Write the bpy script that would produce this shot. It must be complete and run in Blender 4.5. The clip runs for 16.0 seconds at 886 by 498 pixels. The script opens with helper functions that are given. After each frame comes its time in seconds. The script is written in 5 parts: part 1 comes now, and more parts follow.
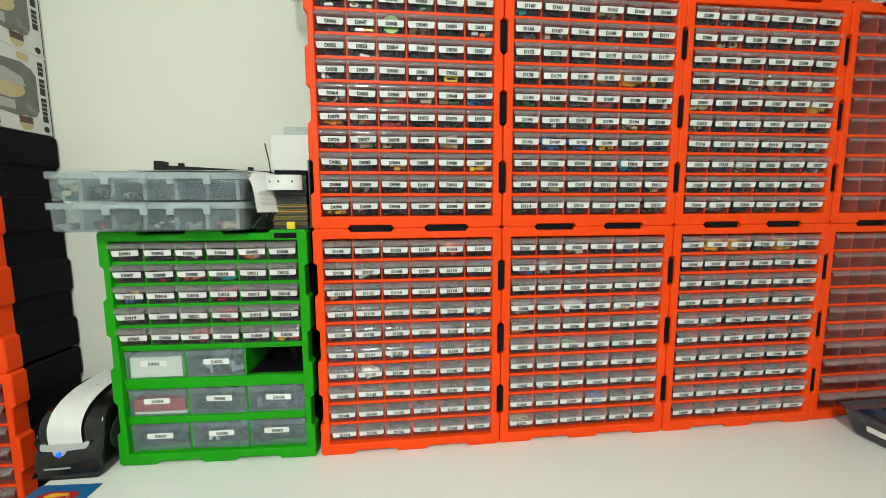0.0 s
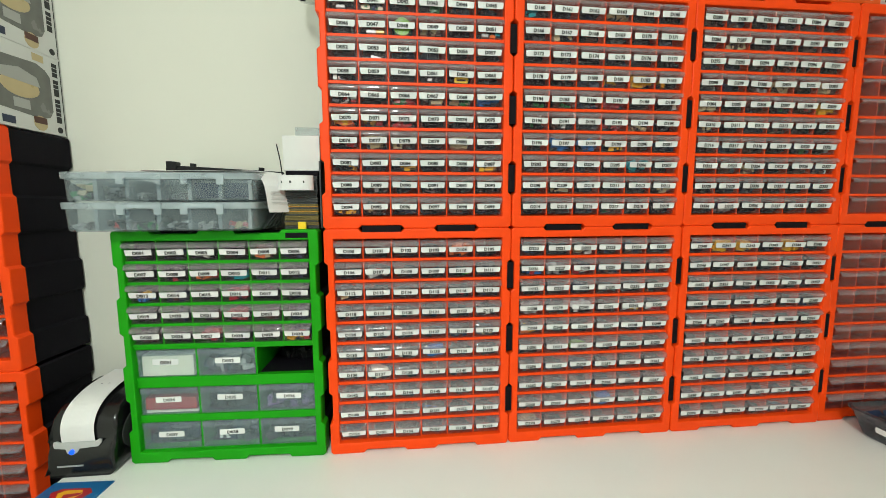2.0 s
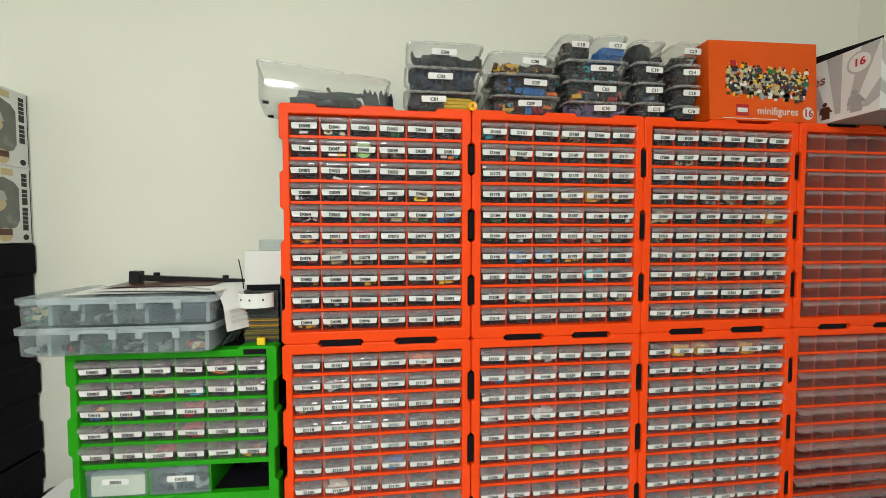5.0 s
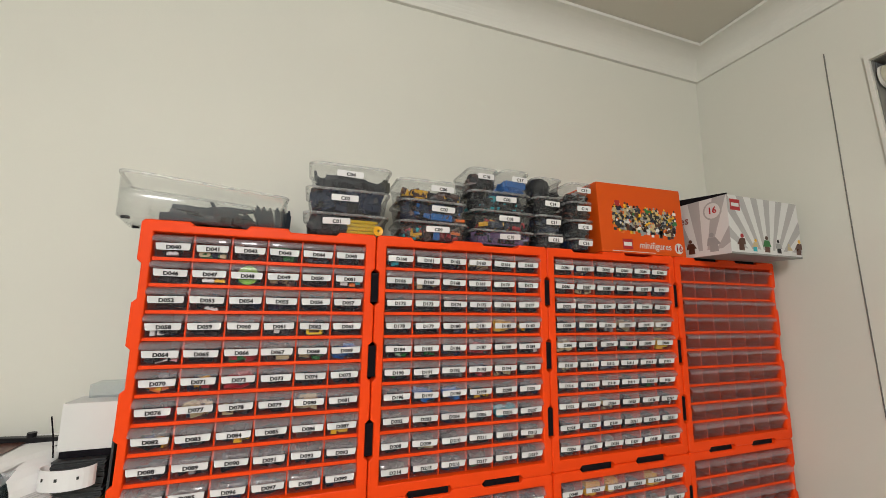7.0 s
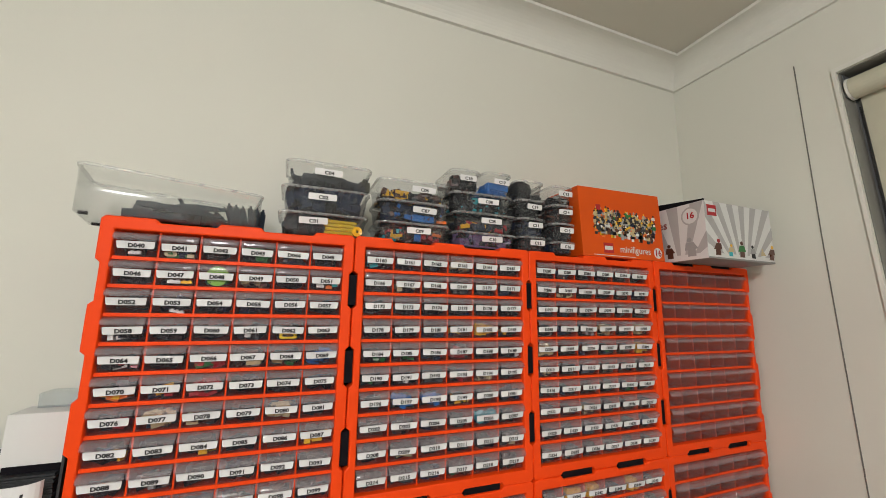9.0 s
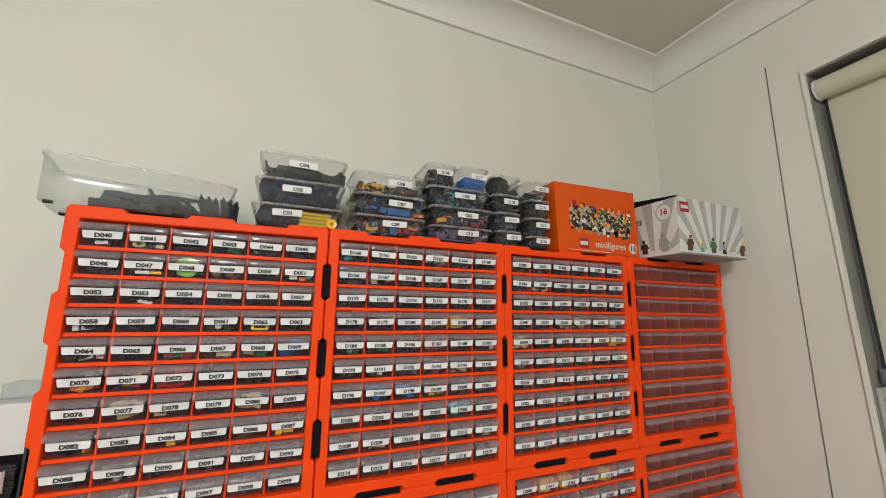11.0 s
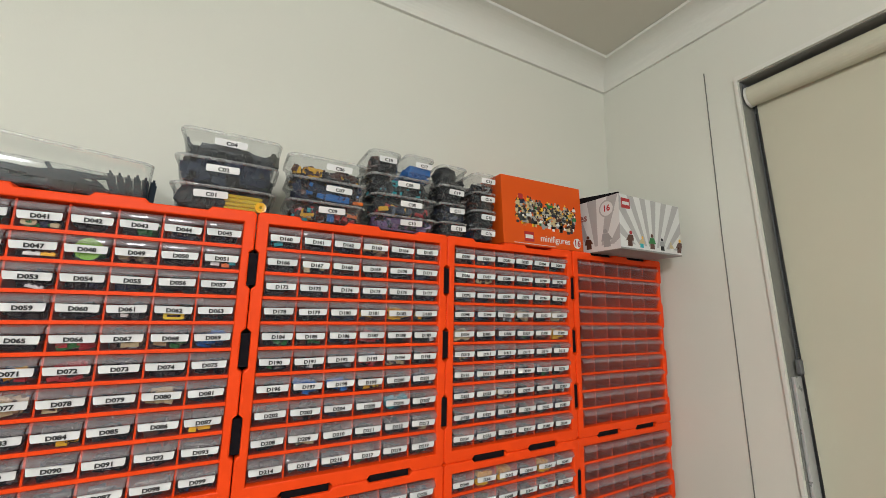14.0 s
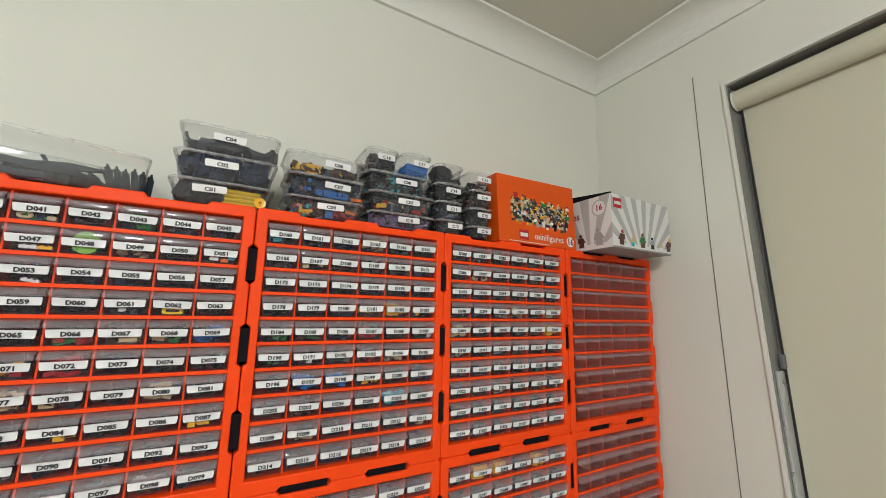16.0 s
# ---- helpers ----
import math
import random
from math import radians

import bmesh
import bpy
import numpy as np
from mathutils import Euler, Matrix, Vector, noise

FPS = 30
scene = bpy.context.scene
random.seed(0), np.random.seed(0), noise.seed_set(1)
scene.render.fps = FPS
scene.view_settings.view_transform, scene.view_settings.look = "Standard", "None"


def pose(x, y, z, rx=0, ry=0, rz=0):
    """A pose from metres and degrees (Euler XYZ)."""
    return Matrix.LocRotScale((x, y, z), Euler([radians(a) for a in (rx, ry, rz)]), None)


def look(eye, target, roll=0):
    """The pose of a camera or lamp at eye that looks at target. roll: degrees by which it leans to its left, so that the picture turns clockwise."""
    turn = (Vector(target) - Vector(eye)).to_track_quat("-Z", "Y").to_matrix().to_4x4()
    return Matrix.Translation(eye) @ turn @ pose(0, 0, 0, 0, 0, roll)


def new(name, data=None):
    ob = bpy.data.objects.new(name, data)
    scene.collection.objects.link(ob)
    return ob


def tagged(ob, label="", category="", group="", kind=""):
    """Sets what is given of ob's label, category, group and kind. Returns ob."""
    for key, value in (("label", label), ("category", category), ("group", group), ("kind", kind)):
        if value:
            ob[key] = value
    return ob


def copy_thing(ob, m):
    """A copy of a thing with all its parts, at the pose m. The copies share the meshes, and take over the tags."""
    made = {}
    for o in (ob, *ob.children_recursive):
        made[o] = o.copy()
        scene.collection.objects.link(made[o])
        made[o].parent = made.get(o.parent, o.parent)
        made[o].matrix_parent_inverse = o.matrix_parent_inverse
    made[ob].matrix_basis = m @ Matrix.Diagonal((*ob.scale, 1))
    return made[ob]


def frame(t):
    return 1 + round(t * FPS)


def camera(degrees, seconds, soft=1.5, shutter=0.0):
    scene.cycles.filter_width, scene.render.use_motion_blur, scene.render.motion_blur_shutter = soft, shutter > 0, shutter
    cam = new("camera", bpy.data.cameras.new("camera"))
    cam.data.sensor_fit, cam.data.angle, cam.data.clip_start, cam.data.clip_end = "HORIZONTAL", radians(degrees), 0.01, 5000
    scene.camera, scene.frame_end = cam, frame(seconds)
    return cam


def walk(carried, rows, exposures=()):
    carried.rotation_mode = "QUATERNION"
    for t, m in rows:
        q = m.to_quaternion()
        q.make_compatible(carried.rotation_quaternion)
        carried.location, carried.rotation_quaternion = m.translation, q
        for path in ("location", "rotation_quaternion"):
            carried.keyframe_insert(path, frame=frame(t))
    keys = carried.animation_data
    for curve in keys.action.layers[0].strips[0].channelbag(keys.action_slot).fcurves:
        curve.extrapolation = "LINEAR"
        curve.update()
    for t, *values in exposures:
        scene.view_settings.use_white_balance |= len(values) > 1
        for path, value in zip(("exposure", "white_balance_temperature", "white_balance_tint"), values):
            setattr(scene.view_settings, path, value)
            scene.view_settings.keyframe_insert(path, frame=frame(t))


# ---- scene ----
cam = camera(98.3, 16.0, soft=0.8)
PATH = [
    (0, (0.175, -0.771, 1.269), (0.387, 1.206, 1.047), -0.3),
    (0.5, (0.169, -0.766, 1.268), (0.379, 1.21, 1.046), -0.2),
    (1, (0.168, -0.771, 1.27), (0.377, 1.206, 1.049), -0.2),
    (1.5, (0.166, -0.775, 1.272), (0.372, 1.203, 1.051), -0.2),
    (2, (0.158, -0.774, 1.268), (0.362, 1.204, 1.051), -0.2),
    (2.5, (0.162, -0.773, 1.268), (0.36, 1.205, 1.052), -0.2),
    (3, (0.175, -0.771, 1.272), (0.369, 1.207, 1.048), -0.1),
    (3.5, (0.175, -0.768, 1.271), (0.368, 1.21, 1.048), -0.1),
    (4, (0.173, -0.772, 1.275), (0.363, 1.206, 1.051), -0.1),
    (4.5, (0.202, -0.771, 1.346), (0.392, 1.208, 1.13), -0.1),
    (5, (0.227, -0.781, 1.446), (0.466, 1.203, 1.366), 0.0),
    (5.2, (0.24, -0.781, 1.478), (0.53, 1.197, 1.493), 0.1),
    (7.3, (0.267, -0.726, 1.566), (0.935, 1.133, 1.875), 0.8),
    (7.5, (0.267, -0.726, 1.565), (0.945, 1.129, 1.88), 0.8),
    (8, (0.268, -0.723, 1.565), (0.964, 1.124, 1.886), 0.8),
    (8.5, (0.268, -0.717, 1.564), (0.983, 1.122, 1.89), 0.8),
    (9, (0.274, -0.713, 1.561), (1.0, 1.121, 1.887), 0.8),
    (11.5, (0.31, -0.735, 1.545), (1.102, 1.073, 1.866), 0.9),
    (12, (0.323, -0.739, 1.54), (1.137, 1.059, 1.861), 1.0),
    (12.5, (0.339, -0.738, 1.535), (1.177, 1.049, 1.858), 1.0),
    (13, (0.345, -0.743, 1.538), (1.218, 1.027, 1.859), 1.0),
    (13.5, (0.361, -0.738, 1.533), (1.261, 1.019, 1.853), 1.1),
    (14, (0.361, -0.732, 1.534), (1.288, 1.011, 1.853), 1.1),
    (14.5, (0.359, -0.728, 1.528), (1.306, 1.004, 1.849), 1.1),
    (15, (0.363, -0.727, 1.527), (1.324, 0.997, 1.848), 1.1),
    (15.5, (0.348, -0.724, 1.528), (1.323, 0.993, 1.85), 1.1),
    (16, (0.341, -0.73, 1.525), (1.319, 0.984, 1.847), 1.1),
]

GAP = [
    (5.5, (0.250, -0.776, 1.515), (0.612, 1.190, 1.635), 0.15),
    (6.0, (0.257, -0.758, 1.546), (0.728, 1.173, 1.770), 0.40),
    (6.6, (0.262, -0.740, 1.561), (0.845, 1.152, 1.838), 0.62),
]
EXPOSURES = [(0.0, 0.11, 6030, 0), (4.2, 0.11, 6030, 0), (5.2, 0.0, 6150, 7), (7.3, -0.14, 6250, 16), (9.2, -0.16, 6250, 16), (11.3, -0.12, 6170, 15), (16.0, -0.04, 6000, 12)]
walk(cam, [(t, look(eye, target, roll)) for t, eye, target, roll in sorted(PATH + GAP)], EXPOSURES)

# ---- light: one round ceiling lamp behind the camera, the blind is shut ----
world = bpy.data.worlds.new("night")
world.use_nodes = True
world.node_tree.nodes["Background"].inputs[0].default_value = (0.02, 0.022, 0.03, 1)
world.node_tree.nodes["Background"].inputs[1].default_value = 0.3
scene.world = world
for kind, watts, size in (("POINT", 55, 0.15), ("AREA", 12, 0.34)):
    lamp_data = bpy.data.lights.new("ceiling_lamp_glow", kind)
    lamp_data.energy, lamp_data.color = watts, (1.0, 1.0, 0.925)
    if kind == "POINT":
        lamp_data.shadow_soft_size = size
    else:
        lamp_data.shape, lamp_data.size = "DISK", size
    lamp = new("ceiling_lamp_glow", lamp_data)
    lamp.location = (-0.06, -1.75, 2.28 if kind == "POINT" else 2.12)


# ---- materials ----
def material(name):
    m = bpy.data.materials.new(name)
    m.use_nodes = True
    return m, m.node_tree.nodes, m.node_tree.links, m.node_tree.nodes["Principled BSDF"]


def surface(name, color, rough=0.45, spread=0.08, scale=30.0, bump=0.05, fine=400.0, random_tint=0.0, metal=0.0, spec=0.5):
    """A painted, moulded or printed surface: base colour with blotches at two scales, uneven gloss and a fine relief."""
    m, n, l, b = material(name)
    co = n.new("ShaderNodeTexCoord")
    big, small = n.new("ShaderNodeTexNoise"), n.new("ShaderNodeTexNoise")
    big.inputs["Scale"].default_value, small.inputs["Scale"].default_value = scale, fine
    big.inputs["Detail"].default_value = 4
    l.new(co.outputs["Object"], big.inputs["Vector"])
    l.new(co.outputs["Object"], small.inputs["Vector"])
    ramp = n.new("ShaderNodeMapRange")
    ramp.inputs["To Min"].default_value, ramp.inputs["To Max"].default_value = 1 - spread, 1 + spread
    l.new(big.outputs["Fac"], ramp.inputs["Value"])
    value = ramp.outputs["Result"]
    if random_tint:
        info, vary, mul = n.new("ShaderNodeObjectInfo"), n.new("ShaderNodeMapRange"), n.new("ShaderNodeMath")
        vary.inputs["To Min"].default_value, vary.inputs["To Max"].default_value = 1 - random_tint, 1 + random_tint
        l.new(info.outputs["Random"], vary.inputs["Value"])
        mul.operation = "MULTIPLY"
        l.new(value, mul.inputs[0])
        l.new(vary.outputs["Result"], mul.inputs[1])
        value = mul.outputs[0]
    hsv = n.new("ShaderNodeHueSaturation")
    hsv.inputs["Color"].default_value = (*color, 1)
    l.new(value, hsv.inputs["Value"])
    l.new(hsv.outputs["Color"], b.inputs["Base Color"])
    gloss = n.new("ShaderNodeMapRange")
    gloss.inputs["To Min"].default_value, gloss.inputs["To Max"].default_value = max(rough - 0.08, 0.02), min(rough + 0.08, 1)
    l.new(big.outputs["Fac"], gloss.inputs["Value"])
    l.new(gloss.outputs["Result"], b.inputs["Roughness"])
    b.inputs["Metallic"].default_value = metal
    b.inputs["Specular IOR Level"].default_value = spec
    if bump:
        bp = n.new("ShaderNodeBump")
        bp.inputs["Strength"].default_value, bp.inputs["Distance"].default_value = bump, 0.001
        l.new(small.outputs["Fac"], bp.inputs["Height"])
        l.new(bp.outputs["Normal"], b.inputs["Normal"])
    return m


def clear(name, tint, body, share, rough=0.18, scale=60.0, uneven=0.3, gloss=0.012):
    """Thin clear or milky plastic: mostly see-through, partly a scuffed glossy surface."""
    m, n, l, b = material(name)
    see = n.new("ShaderNodeBsdfTransparent")
    see.inputs[0].default_value = (*tint, 1)
    b.inputs["Base Color"].default_value = (*body, 1)
    b.inputs["Roughness"].default_value = rough
    co, noise_, ramp, mix = (n.new("ShaderNodeTexCoord"), n.new("ShaderNodeTexNoise"), n.new("ShaderNodeMapRange"), n.new("ShaderNodeMixShader"))
    noise_.inputs["Scale"].default_value, noise_.inputs["Detail"].default_value = scale, 6
    info, add = n.new("ShaderNodeObjectInfo"), n.new("ShaderNodeVectorMath")
    l.new(co.outputs["Object"], add.inputs[0])
    l.new(info.outputs["Random"], add.inputs[1])
    l.new(add.outputs[0], noise_.inputs["Vector"])
    ramp.inputs["From Min"].default_value, ramp.inputs["From Max"].default_value = 0.3, 0.7
    ramp.inputs["To Min"].default_value, ramp.inputs["To Max"].default_value = share * (1 - uneven), share * (1 + uneven)
    l.new(noise_.outputs["Fac"], ramp.inputs["Value"])
    fres, bend, top = n.new("ShaderNodeLayerWeight"), n.new("ShaderNodeMath"), n.new("ShaderNodeMapRange")
    bend.operation, bend.inputs[1].default_value = "POWER", 3.0
    l.new(fres.outputs["Facing"], bend.inputs[0])
    top.inputs["To Min"].default_value, top.inputs["To Max"].default_value = gloss, 0.34
    l.new(bend.outputs[0], top.inputs["Value"])
    gl, mix2 = n.new("ShaderNodeBsdfGlossy"), n.new("ShaderNodeMixShader")
    gl.inputs["Roughness"].default_value = rough * 0.45
    l.new(ramp.outputs["Result"], mix.inputs[0])
    l.new(see.outputs[0], mix.inputs[1])
    l.new(b.outputs[0], mix.inputs[2])
    l.new(top.outputs["Result"], mix2.inputs[0])
    l.new(mix.outputs[0], mix2.inputs[1])
    l.new(gl.outputs[0], mix2.inputs[2])
    l.new(mix2.outputs[0], n["Material Output"].inputs["Surface"])
    return m


ORANGE = surface("orange_plastic", (0.92, 0.064, 0.001), 0.50, 0.06, 18, 0.10, 900, spec=0.22)
GREEN = surface("green_plastic", (0.026, 0.32, 0.002), 0.50, 0.06, 18, 0.10, 900, spec=0.22)
BLACK = surface("black_plastic", (0.0055, 0.0045, 0.0075), 0.75, 0.45, 60, 0.6, 420, spec=0.15)
DRAWER = clear("drawer_plastic", (0.95, 0.93, 0.945), (0.44, 0.37, 0.42), 0.026, 0.2)
PULL = clear("drawer_pull_plastic", (0.955, 0.93, 0.945), (0.83, 0.76, 0.79), 0.14, 0.18, 60.0, 0.15)
BIGCLEAR = clear("large_drawer_plastic", (0.94, 0.96, 0.975), (0.50, 0.60, 0.66), 0.125, 0.25, 15.0, 0.15)
# rim plastic whiter than the walls: the edge highlight is put into its colour
RIM_GLINT = clear("bin_rim_glint_plastic", (0.93, 0.93, 0.93), (0.78, 0.79, 0.79), 0.28, 0.14)
MILKY = clear("milky_plastic", (0.88, 0.905, 0.92), (0.58, 0.66, 0.71), 0.12, 0.3, 15.0)
FROST = clear("frosted_plastic", (0.90, 0.93, 0.95), (0.66, 0.73, 0.77), 0.34, 0.35, 12.0)
TUB = clear("clear_tub_plastic", (0.965, 0.97, 0.97), (0.84, 0.87, 0.90), 0.026, 0.24, gloss=0.055)
BIN = clear("smoky_bin_plastic", (0.90, 0.905, 0.91), (0.62, 0.63, 0.64), 0.038, 0.16, 60.0, 0.15)
PAPER = surface("label_paper", (0.80, 0.79, 0.79), 0.6, 0.03, 40, 0.04, 900, 0.05)
INK = surface("black_ink", (0.02, 0.02, 0.022), 0.6, 0.1)
WALL = surface("wall_paint", (0.74, 0.735, 0.66), 0.75, 0.025, 3.0, 0.12, 260)
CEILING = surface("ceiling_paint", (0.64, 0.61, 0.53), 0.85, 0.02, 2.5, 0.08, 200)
CORNICE = surface("cornice_plaster", (0.76, 0.75, 0.69), 0.7, 0.02, 4, 0.05, 200)
TABLE = surface("white_laminate", (0.90, 0.90, 0.875), 0.32, 0.03, 6, 0.06, 500)
CARPET = surface("grey_carpet", (0.16, 0.15, 0.14), 0.95, 0.2, 12, 0.6, 300)
ALU = surface("window_frame_metal", (0.16, 0.165, 0.17), 0.5, 0.12, 40, 0.1, 500, metal=0.3)
LINING = surface("grey_lining", (0.24, 0.235, 0.215), 0.55, 0.15, 30, 0.1, 500)
DARK = surface("dark_recess", (0.015, 0.015, 0.017), 0.7, 0.1)
BLIND = surface("blind_fabric", (0.60, 0.575, 0.45), 0.85, 0.03, 8, 0.25, 900)
CARD = surface("grey_card", (0.42, 0.42, 0.41), 0.6, 0.05, 20, 0.05, 500)
BOX_ORANGE = surface("orange_card", (0.72, 0.090, 0.004), 0.42, 0.06, 12, 0.05, 400, spec=0.25)
BOX_WHITE = surface("white_card", (0.70, 0.70, 0.69), 0.4, 0.03, 12, 0.05, 400)
RAY_GREY = surface("grey_print", (0.43, 0.42, 0.42), 0.4, 0.05, 12, 0.03, 400)
SILVER = surface("silver_plastic", (0.55, 0.56, 0.57), 0.3, 0.08, 40, 0.05, 500, metal=0.5)
CARD_DARK = surface("grey_insert", (0.17, 0.17, 0.16), 0.25, 0.35, 30, 0.02)
GLASS_DARK = surface("smoked_window", (0.06, 0.065, 0.06), 0.2, 0.1)
BRICK = {
    "black": surface("black_brick", (0.006, 0.006, 0.008), 0.4, 0.1, spec=0.3),
    "grey": surface("dark_grey_brick", (0.034, 0.038, 0.043), 0.4, 0.1, spec=0.35),
    "light": surface("light_grey_brick", (0.33, 0.33, 0.33), 0.3, 0.08),
    "navy": surface("navy_brick", (0.009, 0.020, 0.060), 0.3, 0.1),
    "blue": surface("blue_brick", (0.02, 0.16, 0.52), 0.3, 0.1),
    "red": surface("red_brick", (0.42, 0.012, 0.02), 0.3, 0.1),
    "brown": surface("brown_brick", (0.09, 0.03, 0.018), 0.3, 0.1),
    "yellow": surface("yellow_brick", (0.85, 0.46, 0.012), 0.3, 0.1),
    "tan": surface("tan_brick", (0.55, 0.44, 0.24), 0.3, 0.1),
    "cream": surface("cream_brick", (0.93, 0.90, 0.74), 0.35, 0.05),
    "green": surface("green_brick", (0.015, 0.17, 0.035), 0.3, 0.1),
    "lime": surface("lime_brick", (0.23, 0.55, 0.03), 0.3, 0.1),
    "white": surface("white_brick", (0.75, 0.75, 0.73), 0.3, 0.05),
    "orange": surface("orange_brick", (0.80, 0.17, 0.02), 0.3, 0.1),
    "purple": surface("purple_brick", (0.17, 0.10, 0.24), 0.3, 0.1),
    "teal": surface("teal_brick", (0.02, 0.40, 0.47), 0.3, 0.1),
}
BRICKS = list(BRICK)
LEMON = surface("lemon_plastic", (0.88, 0.62, 0.015), 0.3, 0.05)
SLATE = surface("slate_brick", (0.014, 0.022, 0.035), 0.5, 0.15, spec=0.25)


# ---- building helpers ----
def part(name, bm, mat, parent=None, label="", at=None):
    """Links a bmesh as one mesh object, under a thing or a part if given."""
    me = bm
    if isinstance(bm, bmesh.types.BMesh):
        me = bpy.data.meshes.new(name)
        bmesh.ops.recalc_face_normals(bm, faces=bm.faces)
        bm.to_mesh(me)
        bm.free()
    if not me.materials:
        for m in mat if isinstance(mat, (list, tuple)) else [mat]:
            me.materials.append(m)
    ob = new(name, me)
    if at is not None:
        ob.matrix_basis = at
    if parent:
        ob.parent = parent
    if label:
        ob["label"] = label
    return ob


def thing(name, at, label, category, group="", kind=""):
    ob = new(name)
    ob.empty_display_size = 0.05
    ob.matrix_basis = at
    return tagged(ob, label, category, group, kind)


def box(bm, x0, x1, y0, y1, z0, z1, slot=0, m=None):
    v = [bm.verts.new((x, y, z)) for z in (z0, z1) for y in (y0, y1) for x in (x0, x1)]
    if m is not None:
        for q in v:
            q.co = m @ q.co
    for f in ((0, 2, 3, 1), (4, 5, 7, 6), (0, 1, 5, 4), (1, 3, 7, 5), (3, 2, 6, 7), (2, 0, 4, 6)):
        bm.faces.new([v[i] for i in f]).material_index = slot
    return v


def solid(*args, bevel=0.0, segments=2):
    bm = bmesh.new()
    box(bm, *args)
    if bevel:
        bmesh.ops.bevel(bm, geom=bm.edges[:], offset=bevel, segments=segments, affect="EDGES", profile=0.6)
    return bm


def prism(bm, outline, to3d, depth, slot=0):
    """Extrudes a closed outline of 2D points; to3d(u, v, w) places a point at depth w."""
    a = [bm.verts.new(to3d(u, v, 0)) for u, v in outline]
    b = [bm.verts.new(to3d(u, v, depth)) for u, v in outline]
    n = len(a)
    faces = [bm.faces.new(a), bm.faces.new(b[::-1])]
    faces += [bm.faces.new((a[i], b[i], b[(i + 1) % n], a[(i + 1) % n])) for i in range(n)]
    for f in faces:
        f.material_index = slot
    return faces


def tube(bm, points, radius, sides=8, slot=0):
    rings = []
    for i, p in enumerate(points):
        p = Vector(p)
        d = (Vector(points[min(i + 1, len(points) - 1)]) - Vector(points[max(i - 1, 0)])).normalized()
        side = d.cross(Vector((0.3, 0.2, 0.93))).normalized()
        up = side.cross(d)
        rings.append([bm.verts.new(p + radius * (math.cos(a) * side + math.sin(a) * up)) for a in (2 * math.pi * k / sides for k in range(sides))])
    for r, s in zip(rings, rings[1:]):
        for k in range(sides):
            bm.faces.new((r[k], r[(k + 1) % sides], s[(k + 1) % sides], s[k])).material_index = slot
    bm.faces.new(rings[0]).material_index = slot
    bm.faces.new(rings[-1][::-1]).material_index = slot


def rounded(w, h, r, steps=4):
    """A rounded rectangle, centred, as 2D points."""
    pts = []
    for cx, cy, a0 in ((w / 2 - r, h / 2 - r, 0), (-w / 2 + r, h / 2 - r, 90), (-w / 2 + r, -h / 2 + r, 180), (w / 2 - r, -h / 2 + r, 270)):
        pts += [(cx + r * math.cos(radians(a0 + 90 * k / steps)), cy + r * math.sin(radians(a0 + 90 * k / steps))) for k in range(steps + 1)]
    return pts


def disc(u, v, r, n=18):
    return [(u + r * math.cos(2 * math.pi * k / n), v + r * math.sin(2 * math.pi * k / n)) for k in range(n)]


def offset(loop, d):
    """Moves a closed 2D outline inwards by d (counter-clockwise outlines)."""
    out = []
    n = len(loop)
    for i in range(n):
        p, q, r = Vector(loop[i - 1]), Vector(loop[i]), Vector(loop[(i + 1) % n])
        e, f = (q - p).normalized(), (r - q).normalized()
        n1, n2 = Vector((-e.y, e.x)), Vector((-f.y, f.x))
        k = (n1 + n2) / max((1 + n1.dot(n2)), 0.2)
        out.append(tuple(q + d * k))
    return out


LETTERS = {}


def write(bm, words, height, place, slot=1, bold=0.042):
    """Adds flat lettering to bm, centred, with capitals of that height; place(u, v) gives the 3D point."""
    if words not in LETTERS:
        cu = bpy.data.curves.new("lettering", "FONT")
        cu.body, cu.resolution_u, cu.offset, cu.align_x = words, 2, bold, "CENTER"
        ob = bpy.data.objects.new("lettering", cu)
        me = bpy.data.meshes.new_from_object(ob)
        LETTERS[words] = ([tuple(v.co)[:2] for v in me.vertices], [tuple(p.vertices) for p in me.polygons])
        bpy.data.objects.remove(ob)
        bpy.data.curves.remove(cu)
        bpy.data.meshes.remove(me)
    pts, faces = LETTERS[words]
    k = height / 0.70
    v = [bm.verts.new(place(x * k, (y - 0.35) * k)) for x, y in pts]
    for f in faces:
        try:
            bm.faces.new([v[i] for i in f]).material_index = slot
        except ValueError:
            pass


